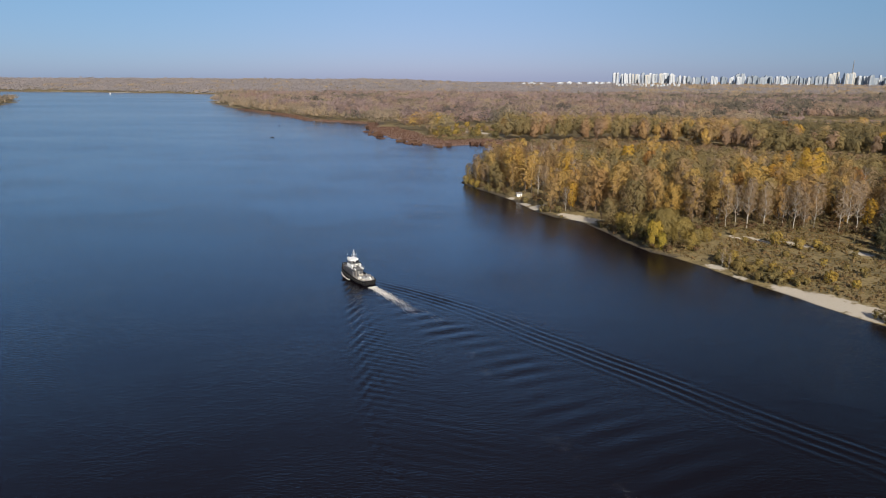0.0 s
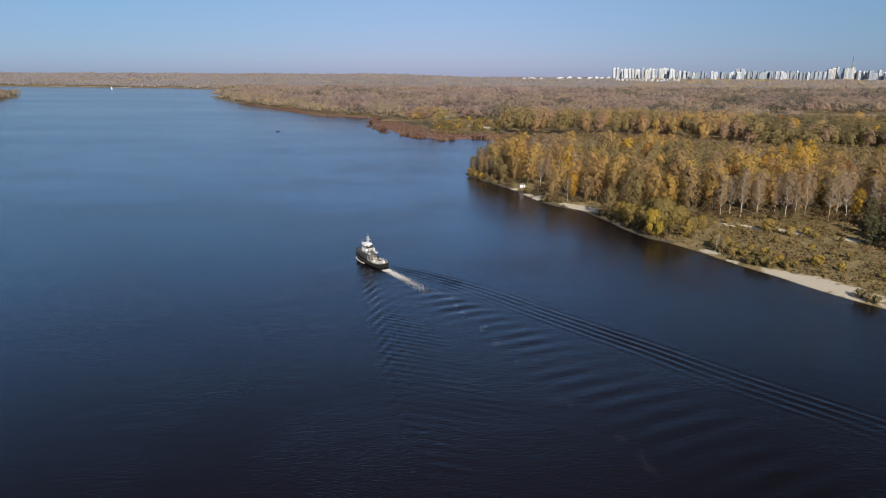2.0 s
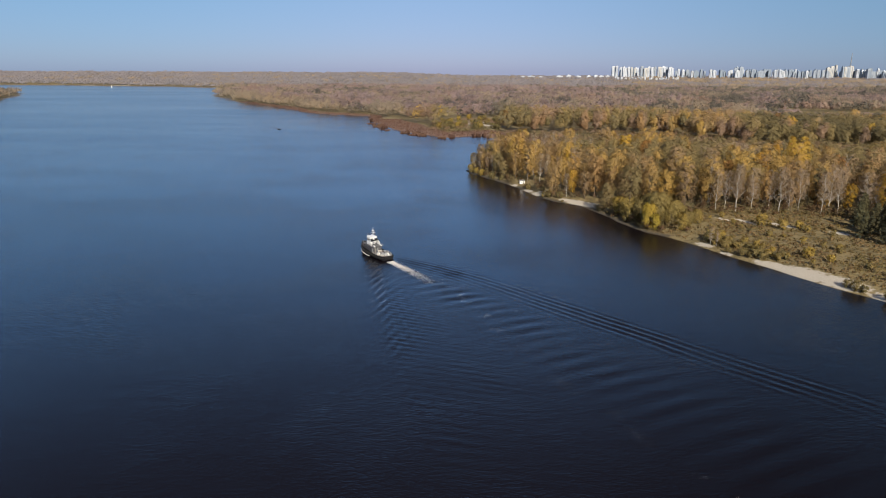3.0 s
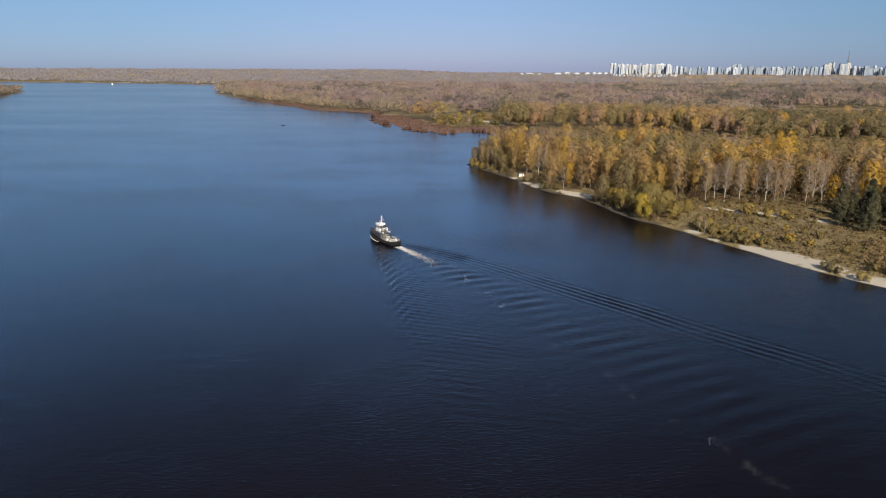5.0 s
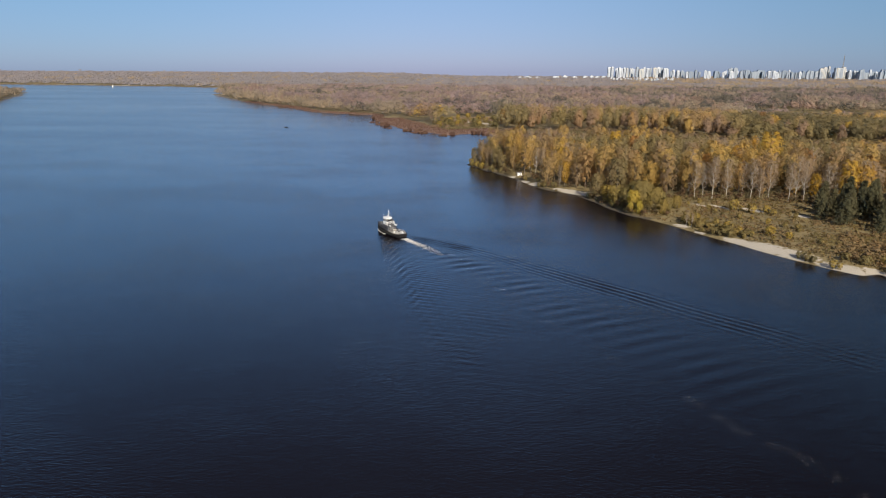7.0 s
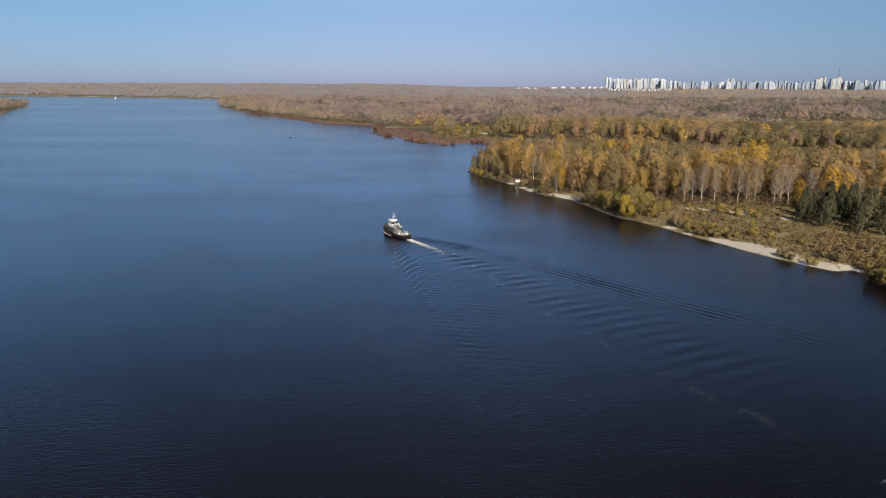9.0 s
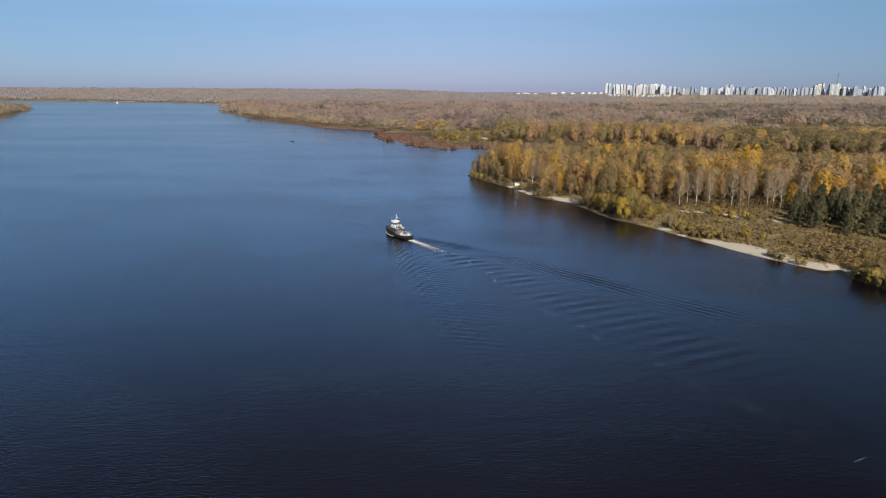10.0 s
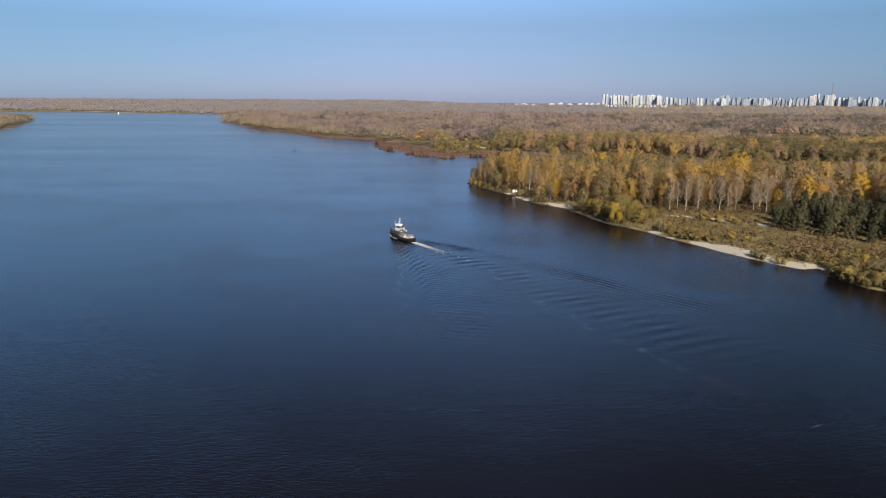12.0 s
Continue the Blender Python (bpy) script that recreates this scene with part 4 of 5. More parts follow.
mass("olive_brush", "dense olive brush behind the beach", X[~k], Y[~k], rng.uniform(1.2, 3.0, int((~k).sum())), rng.uniform(1.4, 2.4, int((~k).sum())), rng.uniform(0, 1, int((~k).sum())), 24, SHRUB, 404, 0.0, 0.24)
X, Y = scatter(-760, 700, 60, 1560, 2.3, 75)
d = shore(X, Y)
_, at_ = ground_sheet(X, Y)
ok = (d > 0.3) & (at_["reed"] > 0.3)
tufts("reed_bed", "reddish-brown dry reed bed at the water's edge", X[ok], Y[ok], rng.uniform(0.5, 1.2, int(ok.sum())), REED, 76, "reeds")
# reed clumps standing in the shallows
X, Y = scatter(-210, 720, -20, 1000, 4.0, 77)
d = shore(X, Y)
ok = (d < 0.5) & (d > -16) & (waves_noise(X, Y, 9, 78) > 0.45)
X, Y = np.repeat(X[ok], 4) + rng.normal(size=4 * int(ok.sum())), np.repeat(Y[ok], 4) + rng.normal(size=4 * int(ok.sum()))
ob = tufts("reed_clumps", "small dark reed clumps standing in shallow water", X, Y, rng.uniform(2.6, 4.2, len(X)), REED, 79, "reeds")

# bushes round the far sand
X, Y = scatter(-90, 830, -8, 985, 15, 84)
d = shore(X, Y)
_, at_ = ground_sheet(X, Y)
ok = (d > 34) & (at_["sand"] < 0.3)
for x, y in zip(X[ok], Y[ok]):
    plant("bush" if rng.uniform() < 0.6 else "goldbush", x, y, rng.uniform(0.9, 1.9))
# willow bushes of the meadow
X, Y = scatter(62, 160, 225, 335, 6.5, 81)
d = shore(X, Y)
ok = (d > 6) & meadow(X, Y) & (waves_noise(X, Y, 17, 82) > 0.05) & (X < 0.6 * (Y + 112)) & ~((X > 150) & (Y > 235) & (X < 225) & (Y < 290))
_, at_ = ground_sheet(X, Y)
ok &= at_["sand"] < 0.3
for x, y in list(zip(X[ok], Y[ok]))[::4]:
    plant("bush" if rng.uniform() < 0.5 else "goldbush", x, y, rng.uniform(0.3, 0.65))
# dense bushes at the water beyond the beach's end
X, Y = scatter(140, 118, 200, 184, 3.0, 95)
d = shore(X, Y)
ok = (d > 0.2) & (d < 6)
for x, y in zip(X[ok], Y[ok]):
    plant("bush" if rng.uniform() < 0.8 else "goldbush", x, y, rng.uniform(0.8, 1.5))
# bushes overhanging the bank below the wood
X, Y = scatter(-28, 300, 80, 480, 4.2, 91)
d = shore(X, Y)
_, at_ = ground_sheet(X, Y)
ok = (d > 0.6) & (d < 4.5) & (np.hypot(X - 10, Y - 417) > 11) & (waves_noise(X, Y, 13, 92) > -0.15) & (at_["sand"] < 0.4)
for x, y in zip(X[ok], Y[ok]):
    plant("bush" if rng.uniform() < 0.7 else "goldbush", x, y, rng.uniform(0.35, 1.0))

for key in KINDS:
    for src in KINDS[key][USED[key]:]:
        for ob in (*src.children_recursive, src):
            bpy.data.objects.remove(ob)

# ---- the tug ----
HULL_BLACK = surface("hull_paint", (0.006, 0.006, 0.008), (0.012, 0.012, 0.014), 0.8, 0.6, wear=(0.022, 0.018, 0.017))
DECK_PAINT = surface("deck_paint", (0.055, 0.042, 0.04), (0.11, 0.088, 0.082), 1.0, 0.8, wear=(0.20, 0.18, 0.17))
WHITE_PAINT = surface("white_paint", (0.66, 0.66, 0.65), (0.82, 0.82, 0.81), 0.9, 0.5, wear=(0.42, 0.38, 0.33))
HOUSE_GREY = surface("dark_house_paint", (0.042, 0.042, 0.048), (0.09, 0.09, 0.098), 0.9, 0.6, wear=(0.26, 0.26, 0.27))
PALE_GREY = surface("weathered_white", (0.30, 0.30, 0.30), (0.50, 0.50, 0.49), 0.7, 0.6, wear=(0.20, 0.15, 0.11))
GREY_PAINT = surface("grey_paint", (0.16, 0.16, 0.16), (0.30, 0.30, 0.29), 1.2, 0.55, wear=(0.17, 0.10, 0.06))
RUBBER = surface("tyre_rubber", (0.012, 0.012, 0.012), (0.035, 0.034, 0.032), 4, 0.9)
STEEL = surface("worn_steel", (0.18, 0.17, 0.16), (0.36, 0.34, 0.32), 3, 0.5, 0.6, wear=(0.16, 0.08, 0.04))
ROPE = surface("rope", (0.30, 0.27, 0.22), (0.44, 0.40, 0.33), 8, 0.95)
CANVAS = surface("pale_canvas", (0.42, 0.40, 0.37), (0.58, 0.56, 0.52), 1.5, 0.9)
HULL_BLACK.node_tree.nodes["Principled BSDF"].inputs["Specular IOR Level"].default_value = 0.15
RUBBER.node_tree.nodes["Principled BSDF"].inputs["Specular IOR Level"].default_value = 0.2
PANE, nt, b = nodes_of("dark_window_pane")
b.inputs["Base Color"].default_value = (0.012, 0.015, 0.02, 1)
b.inputs["Roughness"].default_value = 0.08
b.inputs["Specular IOR Level"].default_value = 0.3

DIRECTION = 129.0
tug = thing("tugboat", BOAT, "black-hulled river tug with a white wheelhouse, under way", "boat", rz=DIRECTION)
tug.scale = (1.04, 1.04, 1.04)

STATIONS = [(-11.0, 1.9), (-10.6, 2.35), (-9.6, 2.7), (-7.5, 2.9), (-4, 2.95), (0, 2.95), (3, 2.9), (5.5, 2.6), (7.6, 2.0), (9.2, 1.2), (10.3, 0.55), (11.0, 0.06)]


def sheer(x):
    return 1.25 + 0.10 * max(0, -x - 6) / 5 + 1.35 * max(0, (x - 1) / 10) ** 1.7


def half_beam(x):
    for (a, p), (c, q) in zip(STATIONS, STATIONS[1:]):
        if x <= c:
            return p + (q - p) * (x - a) / (c - a)
    return 0.06


def hull_body():
    bm = bmesh.new()
    rows = []
    for x, w in STATIONS:
        top = sheer(x)
        lift = 0.8 * max(0, (x - 7) / 4) ** 2 + 0.9 * max(0, (-x - 9) / 2)
        rake = 0.0 if x < 9 else -0.5 * (x - 9) / 2
        half = [(0, -1.1 + lift, rake * 2), (0.62 * w, -1.0 + lift, rake * 1.6), (0.90 * w, -0.35 + lift * 0.5, rake), (0.95 * w, 0.25, rake * 0.7), (w, top, 0)]
        ring = [(x + dx, -y, z) for y, z, dx in half[:0:-1]] + [(x + dx, y, z) for y, z, dx in half]
        rows.append([bm.verts.new(p) for p in ring])
    for r0, r1 in zip(rows, rows[1:]):
        for i in range(len(r0) - 1):
            bm.faces.new((r0[i], r1[i], r1[i + 1], r0[i + 1]))
    bm.faces.new(rows[0])
    bm.faces.new(rows[-1][::-1])
    return bm


def rise(x):
    """The bulwark is low round the towing deck and full height forward."""
    return 0.42 + 0.58 * min(1, max(0, (x + 4) / 6))


def side_wall(z0, z1, x0, x1, inset, thick, step=0.5):
    """A wall along both sides and round the stern, following the deck's edge."""
    bm = bmesh.new()
    xs_ = list(np.arange(x0, x1 + 0.01, step))
    path = [(x, half_beam(x) - inset) for x in xs_[::-1]] + [(x, -(half_beam(x) - inset)) for x in xs_]
    prev = None
    for x, y in path:
        z = sheer(x)
        k = max(0.05, abs(y) - thick) / max(abs(y), 0.05)
        top, foot = (z + v * rise(x) if v > 0.5 else z + v for v in (z1, z0))
        q = [bm.verts.new(p) for p in ((x, y, foot), (x, y, top), (x, y * k, top), (x, y * k, foot))]
        if prev:
            for i in range(4):
                bm.faces.new((prev[i], q[i], q[(i + 1) % 4], prev[(i + 1) % 4]))
        prev = q
    return bm


hull = part("hull", hull_body(), tug, "black worn steel hull", HULL_BLACK)
part("bulwark", side_wall(-0.02, 1.0, -10.98, 10.9, 0.0, 0.09), tug, "black bulwark", HULL_BLACK)
part("rubbing_strake", side_wall(-0.42, -0.22, -10.99, 10.7, -0.10, 0.14), tug, "", RUBBER)
part("bulwark_cap", side_wall(1.0, 1.07, -10.98, 10.9, -0.05, 0.2), tug, "black worn cap rail", HULL_BLACK)


def deck_plate():
    bm = bmesh.new()
    prev = None
    for x in np.arange(-10.9, 10.6, 0.5):
        w, z = half_beam(x) - 0.08, sheer(x) + 0.02
        q = [bm.verts.new((x, w, z)), bm.verts.new((x, -w, z)), bm.verts.new((x, -w, z - 0.06)), bm.verts.new((x, w, z - 0.06))]
        if prev:
            for i in range(4):
                bm.faces.new((prev[i], q[i], q[(i + 1) % 4], prev[(i + 1) % 4]))
        prev = q
    return bm


part("deck", deck_plate(), tug, "rust-brown steel deck", DECK_PAINT)
bm = box(bmesh.new(), -2.2, -1.95, 1.2, 6.2, 1.95, 3.6, 0.18, 0.97)
house = part("deckhouse", bm, tug, "dark grey weathered steel deckhouse", HOUSE_GREY)
part("boat_deck", box(bmesh.new(), -2.9, -2.1, 3.6, 6.4, 2.1, 3.72, 0.05), tug, "dark worn boat deck", HOUSE_GREY)
wheel = part("wheelhouse", box(bmesh.new(), 1.9, -1.55, 3.72, 5.3, 1.55, 6.9, 0.15, 0.96), tug, "white wheelhouse with dark windows", WHITE_PAINT)
part("wheelhouse_roof", box(bmesh.new(), 1.85, -1.62, 6.9, 5.5, 1.62, 7.0, 0.05, 0.97), tug, "", WHITE_PAINT)
for i in range(5):
    y = -1.16 + 0.58 * i
    part("window", box(bmesh.new(), 5.2, y - 0.23, 5.2, 5.30, y + 0.23, 6.25, 0.02), wheel, "", PANE)
    if i in (0, 1, 3, 4):
        part("window", box(bmesh.new(), 1.88, y - 0.25, 5.1, 1.99, y + 0.25, 6.4, 0.02), wheel, "", PANE)
for side in (-1, 1):
    for i in range(4):
        x = 2.3 + 0.82 * i
        y = side * 1.525
        part("window", box(bmesh.new(), x - 0.3, min(y, y - side * 0.05), 5.2, x + 0.3, max(y, y - side * 0.05), 6.25, 0.02), wheel, "", PANE)
    for i in range(6):
        x = -1.4 + 1.25 * i
        y = side * 1.955
        bm = tube(bmesh.new(), (x, y - side * 0.05, 2.7), (x, y + side * 0.02, 2.7), 0.2, 0.2, 12)
        part("porthole", bm, house, "", PANE)
    bm = box(bmesh.new(), -1.9, side * 1.93 - 0.04, 1.35, -1.15, side * 1.93 + 0.05, 3.2, 0.03)
    part("side_door", bm, house, "", GREY_PAINT)
part("rear_door", box(bmesh.new(), -2.24, -0.45, 1.35, -2.17, 0.35, 3.25, 0.03), house, "", GREY_PAINT)
# engine casing and the two funnels behind the wheelhouse
part("engine_casing", box(bmesh.new(), -2.2, -0.95, 3.72, 0.4, 0.95, 4.5, 0.12, 0.95), tug, "dark weathered engine casing", HOUSE_GREY)
for side in (-1, 1):
    bm = box(bmesh.new(), -1.6, side * 0.85 - 0.38, 4.55, -0.5, side * 0.85 + 0.38, 6.2, 0.14, 0.9)
    f = part("funnel", bm, tug, "pale grey funnel with a dark top", PALE_GREY)
    part("funnel_band", box(bmesh.new(), -1.63, side * 0.85 - 0.41, 5.85, -0.47, side * 0.85 + 0.41, 6.24, 0.12, 0.95), f, "", RUBBER)
    part("exhaust_pipe", tube(bmesh.new(), (-1.05, side * 0.85, 6.1), (-1.25, side * 0.85, 6.75), 0.13, 0.12, 10), f, "", STEEL)
# mast with yards, radar and lights
mast = part("mast", tube(bmesh.new(), (2.6, 0, 6.95), (2.4, 0, 10.6), 0.11, 0.06, 10), tug, "white signal mast", WHITE_PAINT)
for z, w in ((8.6, 1.2), (9.5, 0.75)):
    part("yard", tube(bmesh.new(), (2.5, -w, z), (2.5, w, z), 0.06, 0.05, 6), mast, "", WHITE_PAINT)
for side in (-1, 1):
    part("mast_stay", tube(bmesh.new(), (2.5, 0, 9.0), (1.9, side * 1.5, 6.9), 0.035, 0.035, 5), mast, "", STEEL)
    part("aerial", tube(bmesh.new(), (4.9, side * 1.4, 7.0), (4.9, side * 1.4, 8.8), 0.025, 0.012, 5), tug, "", WHITE_PAINT)
radar = part("radar", tube(bmesh.new(), (3.4, 0, 7.0), (3.4, 0, 7.7), 0.10, 0.07, 8), tug, "", WHITE_PAINT)
part("radar_bar", box(bmesh.new(), 3.34, -0.5, 7.7, 3.46, 0.5, 7.8, 0.03), radar, "", WHITE_PAINT)
for z in (7.6, 8.7, 9.7):
    part("mast_light", tube(bmesh.new(), (2.72, 0, z), (2.72, 0, z + 0.3), 0.13, 0.13, 8), mast, "", GREY_PAINT)
part("searchlight", tube(bmesh.new(), (5.2, 0.7, 7.06), (5.6, 0.7, 7.1), 0.2, 0.24, 10), tug, "", GREY_PAINT)


def railing(points, z, h, name="railing"):
    """Posts and three rails along a line on deck."""
    ob = None
    bm = bmesh.new()
    for (x0, y0), (x1, y1) in zip(points, points[1:]):
        n = max(1, round(math.hypot(x1 - x0, y1 - y0) / 1.0))
        for i in range(n + 1):
            x, y = x0 + (x1 - x0) * i / n, y0 + (y1 - y0) * i / n
            tube(bm, (x, y, z), (x, y, z + h), 0.025, 0.025, 5)
        for k in (0.35, 0.68, 1.0):
            tube(bm, (x0, y0, z + h * k), (x1, y1, z + h * k), 0.018, 0.018, 5)
    return part(name, bm, tug, "grey pipe railing", GREY_PAINT)


railing([(6.3, -2.1), (-3.2, -2.1)], 3.72, 1.0)
railing([(6.3, 2.1), (-3.2, 2.1)], 3.72, 1.0)
railing([(6.3, -2.1), (6.3, 2.1)], 3.72, 1.0)
railing([(-3.2, -2.1), (-3.2, 2.1)], 3.72, 1.0)
# life raft canisters, ring buoys, ventilators
for side in (-1, 1):
    part("raft_canister", tube(bmesh.new(), (-2.9, side * 1.5, 4.05), (-1.9, side * 1.5, 4.05), 0.3, 0.3, 12), tug, "white life raft canister", WHITE_PAINT)
    v_ = part("ventilator", tube(bmesh.new(), (-0.6, side * 1.7, 3.7), (-0.6, side * 1.7, 4.9), 0.16, 0.16, 10), tug, "", WHITE_PAINT)
    part("cowl", tube(bmesh.new(), (-0.75, side * 1.7, 4.95), (-0.25, side * 1.7, 5.05), 0.2, 0.3, 10), v_, "", WHITE_PAINT)


def ring_mesh(R, r, n=18, k=8):
    t, q = np.meshgrid(np.arange(n) * 2 * math.pi / n, np.arange(k) * 2 * math.pi / k, indexing="ij")
    v = np.stack([(R + r * np.cos(q)) * np.cos(t), (R + r * np.cos(q)) * np.sin(t), r * np.sin(q)], 2).reshape(-1, 3)
    i, j = np.meshgrid(np.arange(n), np.arange(k), indexing="ij")
    f = np.stack([i * k + j, ((i + 1) % n) * k + j, ((i + 1) % n) * k + (j + 1) % k, i * k + (j + 1) % k], 2).reshape(-1, 4)
    return mesh_of("ring", v, f, None, None, True)


tyre_ring = ring_mesh(0.42, 0.16)
for side in (-1, 1):
    for x in np.arange(-9.6, 8.6, 1.8):
        w = half_beam(x)
        ob = part("tyre_fender", tyre_ring, tug, "", RUBBER)
        yaw = math.degrees(math.atan2(half_beam(x + 0.5) - half_beam(x - 0.5), 1.0))
        ob.matrix_basis = pose(x, side * (w + 0.13), sheer(x) - 0.1, 90, 0, side * yaw)
for y in (-1.1, 0, 1.1):
    ob = part("tyre_fender", tyre_ring, tug, "", RUBBER)
    ob.matrix_basis = pose(-11.16, y, 1.1, 90, 0, 90)
# foredeck: windlass, bollards, bow fender
part("windlass", tube(bmesh.new(), (7.6, -0.7, 2.75), (7.6, 0.7, 2.75), 0.28, 0.28, 12), tug, "", GREY_PAINT)
part("windlass_bed", box(bmesh.new(), 7.2, -0.55, 2.05, 8.0, 0.55, 2.6, 0.06), tug, "", GREY_PAINT)
part("bow_fender", tube(bmesh.new(), (11.0, 0, 1.1), (11.15, 0, 3.3), 0.26, 0.22, 10), tug, "", RUBBER)


def bollard(x, y):
    z = sheer(x)
    ob = part("bollard", box(bmesh.new(), x - 0.4, y - 0.14, z, x + 0.4, y + 0.14, z + 0.08, 0.02), tug, "", GREY_PAINT)
    for k in (-0.24, 0.24):
        part("bollard_post", tube(bmesh.new(), (x + k, y, z + 0.05), (x + k, y, z + 0.55), 0.11, 0.13, 10), ob, "", GREY_PAINT)


for x, y in ((6.9, 1.3), (6.9, -1.3), (-9.4, 1.7), (-9.4, -1.7), (-4.6, 2.4), (-4.6, -2.4)):
    bollard(x, y)
# towing deck aft: winch, hook, two tow arches, hatches, coils and crates
winch = part("towing_winch", box(bmesh.new(), -4.4, -0.9, 1.25, -3.0, 0.9, 1.7, 0.05), tug, "grey towing winch", GREY_PAINT)
part("winch_drum", tube(bmesh.new(), (-3.7, -0.8, 2.05), (-3.7, 0.8, 2.05), 0.45, 0.45, 14), winch, "", ROPE)
for y in (-0.85, 0.85):
    part("winch_cheek", tube(bmesh.new(), (-3.7, y - 0.05, 2.05), (-3.7, y + 0.05, 2.05), 0.65, 0.65, 14), winch, "", GREY_PAINT)
part("towing_hook", box(bmesh.new(), -5.6, -0.18, 1.5, -4.9, 0.18, 1.95, 0.08, 0.8), tug, "", STEEL)
for x in (-6.6, -9.0):
    bm = bmesh.new()
    arch = [(x, half_beam(x) - 0.25, 1.3), (x, half_beam(x) - 0.4, 2.5), (x, 0.9, 3.0), (x, -0.9, 3.0), (x, -half_beam(x) + 0.4, 2.5), (x, -half_beam(x) + 0.25, 1.3)]
    for p, q in zip(arch, arch[1:]):
        tube(bm, p, q, 0.09, 0.09, 8)
    part("tow_arch", bm, tug, "grey steel tow arch", GREY_PAINT)
reel = part("cable_reel", tube(bmesh.new(), (-7.4, -0.2, 1.3), (-7.4, -0.2, 2.1), 1.15, 1.15, 20), tug, "pale coiled hawser on a low round reel", PALE_GREY)
part("reel_flange", tube(bmesh.new(), (-7.4, -0.2, 2.1), (-7.4, -0.2, 2.2), 1.25, 1.25, 20), reel, "", PALE_GREY)
part("reel_core", tube(bmesh.new(), (-7.4, -0.2, 2.2), (-7.4, -0.2, 2.35), 0.55, 0.5, 14), reel, "", RUBBER)
for y in (-0.5, 0.55):
    part("casing_hatch", box(bmesh.new(), -0.5, y - 0.32, 4.5, 0.2, y + 0.32, 4.75, 0.05), tug, "", HOUSE_GREY)
part("mess_door", box(bmesh.new(), 1.84, -0.35, 3.75, 1.93, 0.35, 5.0, 0.02), wheel, "", GREY_PAINT)
part("ladder", box(bmesh.new(), -2.75, 0.9, 1.3, -2.35, 1.5, 3.7, 0.03), tug, "", STEEL)
for side in (-1, 1):
    part("cheek_vent", box(bmesh.new(), -0.1, side * 1.45 - 0.22, 3.72, 0.5, side * 1.45 + 0.22, 4.9, 0.06, 0.9), tug, "", WHITE_PAINT)
    for x in (-9.8, -8.6, -5.4, -3.4):
        part("bulwark_stay", box(bmesh.new(), x - 0.08, side * (half_beam(x) - 0.45) - 0.15, 1.28, x + 0.08, side * (half_beam(x) - 0.45) + 0.15, 2.2, 0.02), tug, "", GREY_PAINT)
part("deck_hatch", box(bmesh.new(), -10.1, -0.45, 1.3, -9.4, 0.45, 1.7, 0.06), tug, "", GREY_PAINT)
part("deck_box", box(bmesh.new(), -6.0, 1.3, 1.25, -4.9, 2.1, 2.0, 0.06, 0.95), tug, "pale canvas-covered deck box", CANVAS)
part("deck_box", box(bmesh.new(), -8.3, -2.1, 1.25, -7.2, -1.3, 1.95, 0.06, 0.95), tug, "white deck box", WHITE_PAINT)
for x, y in ((-8.4, 1.2), (-5.7, -1.5), (-7.2, 1.7)):
    ob = part("rope_coil", ring_mesh(0.38, 0.15), tug, "coiled tow rope", ROPE)
    ob.matrix_basis = pose(x, y, 1.42)
part("stern_roller", tube(bmesh.new(), (-10.7, -0.8, 1.75), (-10.7, 0.8, 1.75), 0.16, 0.16, 10), tug, "", STEEL)
for x, y, w, z, m_ in ((-5.2, 0.9, 0.5, 0.7, WHITE_PAINT), (-6.1, -0.7, 0.45, 0.9, PALE_GREY), (-7.6, 1.2, 0.5, 0.6, CANVAS), (-8.7, 0.1, 0.4, 0.8, PALE_GREY), (-9.6, -1.0, 0.4, 0.6, WHITE_PAINT), (-4.9, -1.9, 0.4, 1.0, PALE_GREY), (-6.9, -2.0, 0.35, 0.8, CANVAS)):
    part("deck_locker", box(bmesh.new(), x - w, y - w * 0.7, 1.25, x + w, y + w * 0.7, 1.25 + z, 0.05, 0.94), tug, "", m_)
part("flagstaff", tube(bmesh.new(), (-10.6, 0, 1.4), (-11.2, 0, 4.0), 0.035, 0.02, 6), tug, "", WHITE_PAINT)

# the wheelhouse with its mast and gear stands a little abaft the deckhouse front
for ob in tug.children:
    if ob.name.split(".")[0] in ("wheelhouse", "wheelhouse_roof", "mast", "aerial", "radar", "searchlight"):
        ob.location.x -= 1.2

# ---- foam of the wake ----
FOAM = surface("wake_foam", (0.55, 0.52, 0.46), (0.86, 0.85, 0.82), 1.5, 0.9)


def foam(name, label, x, y, size, seed):
    """Flat ragged flecks of foam lying on the water."""
    r = np.random.default_rng(seed)
    n, k = len(x), 7
    z, _ = river(x, y)
    a = np.arange(k) * 2 * math.pi / k + r.uniform(0, 6, (n, 1))
    rad = size[:, None] * r.uniform(0.45, 1.25, (n, k))
    st = r.uniform(0.5, 1.0, (n, 1))
    px, py = rad * np.cos(a), rad * np.sin(a) * st
    v = np.stack([x[:, None] + px, y[:, None] + py, np.repeat(z[:, None] + 0.035, k, 1) + r.uniform(0, 0.03, (n, 1))], 2).reshape(-1, 3)
    ob = new(name, mesh_of(name, v, np.arange(n * k).reshape(n, k), FOAM))
    return tagged(ob, label, "foam", kind="stuff")


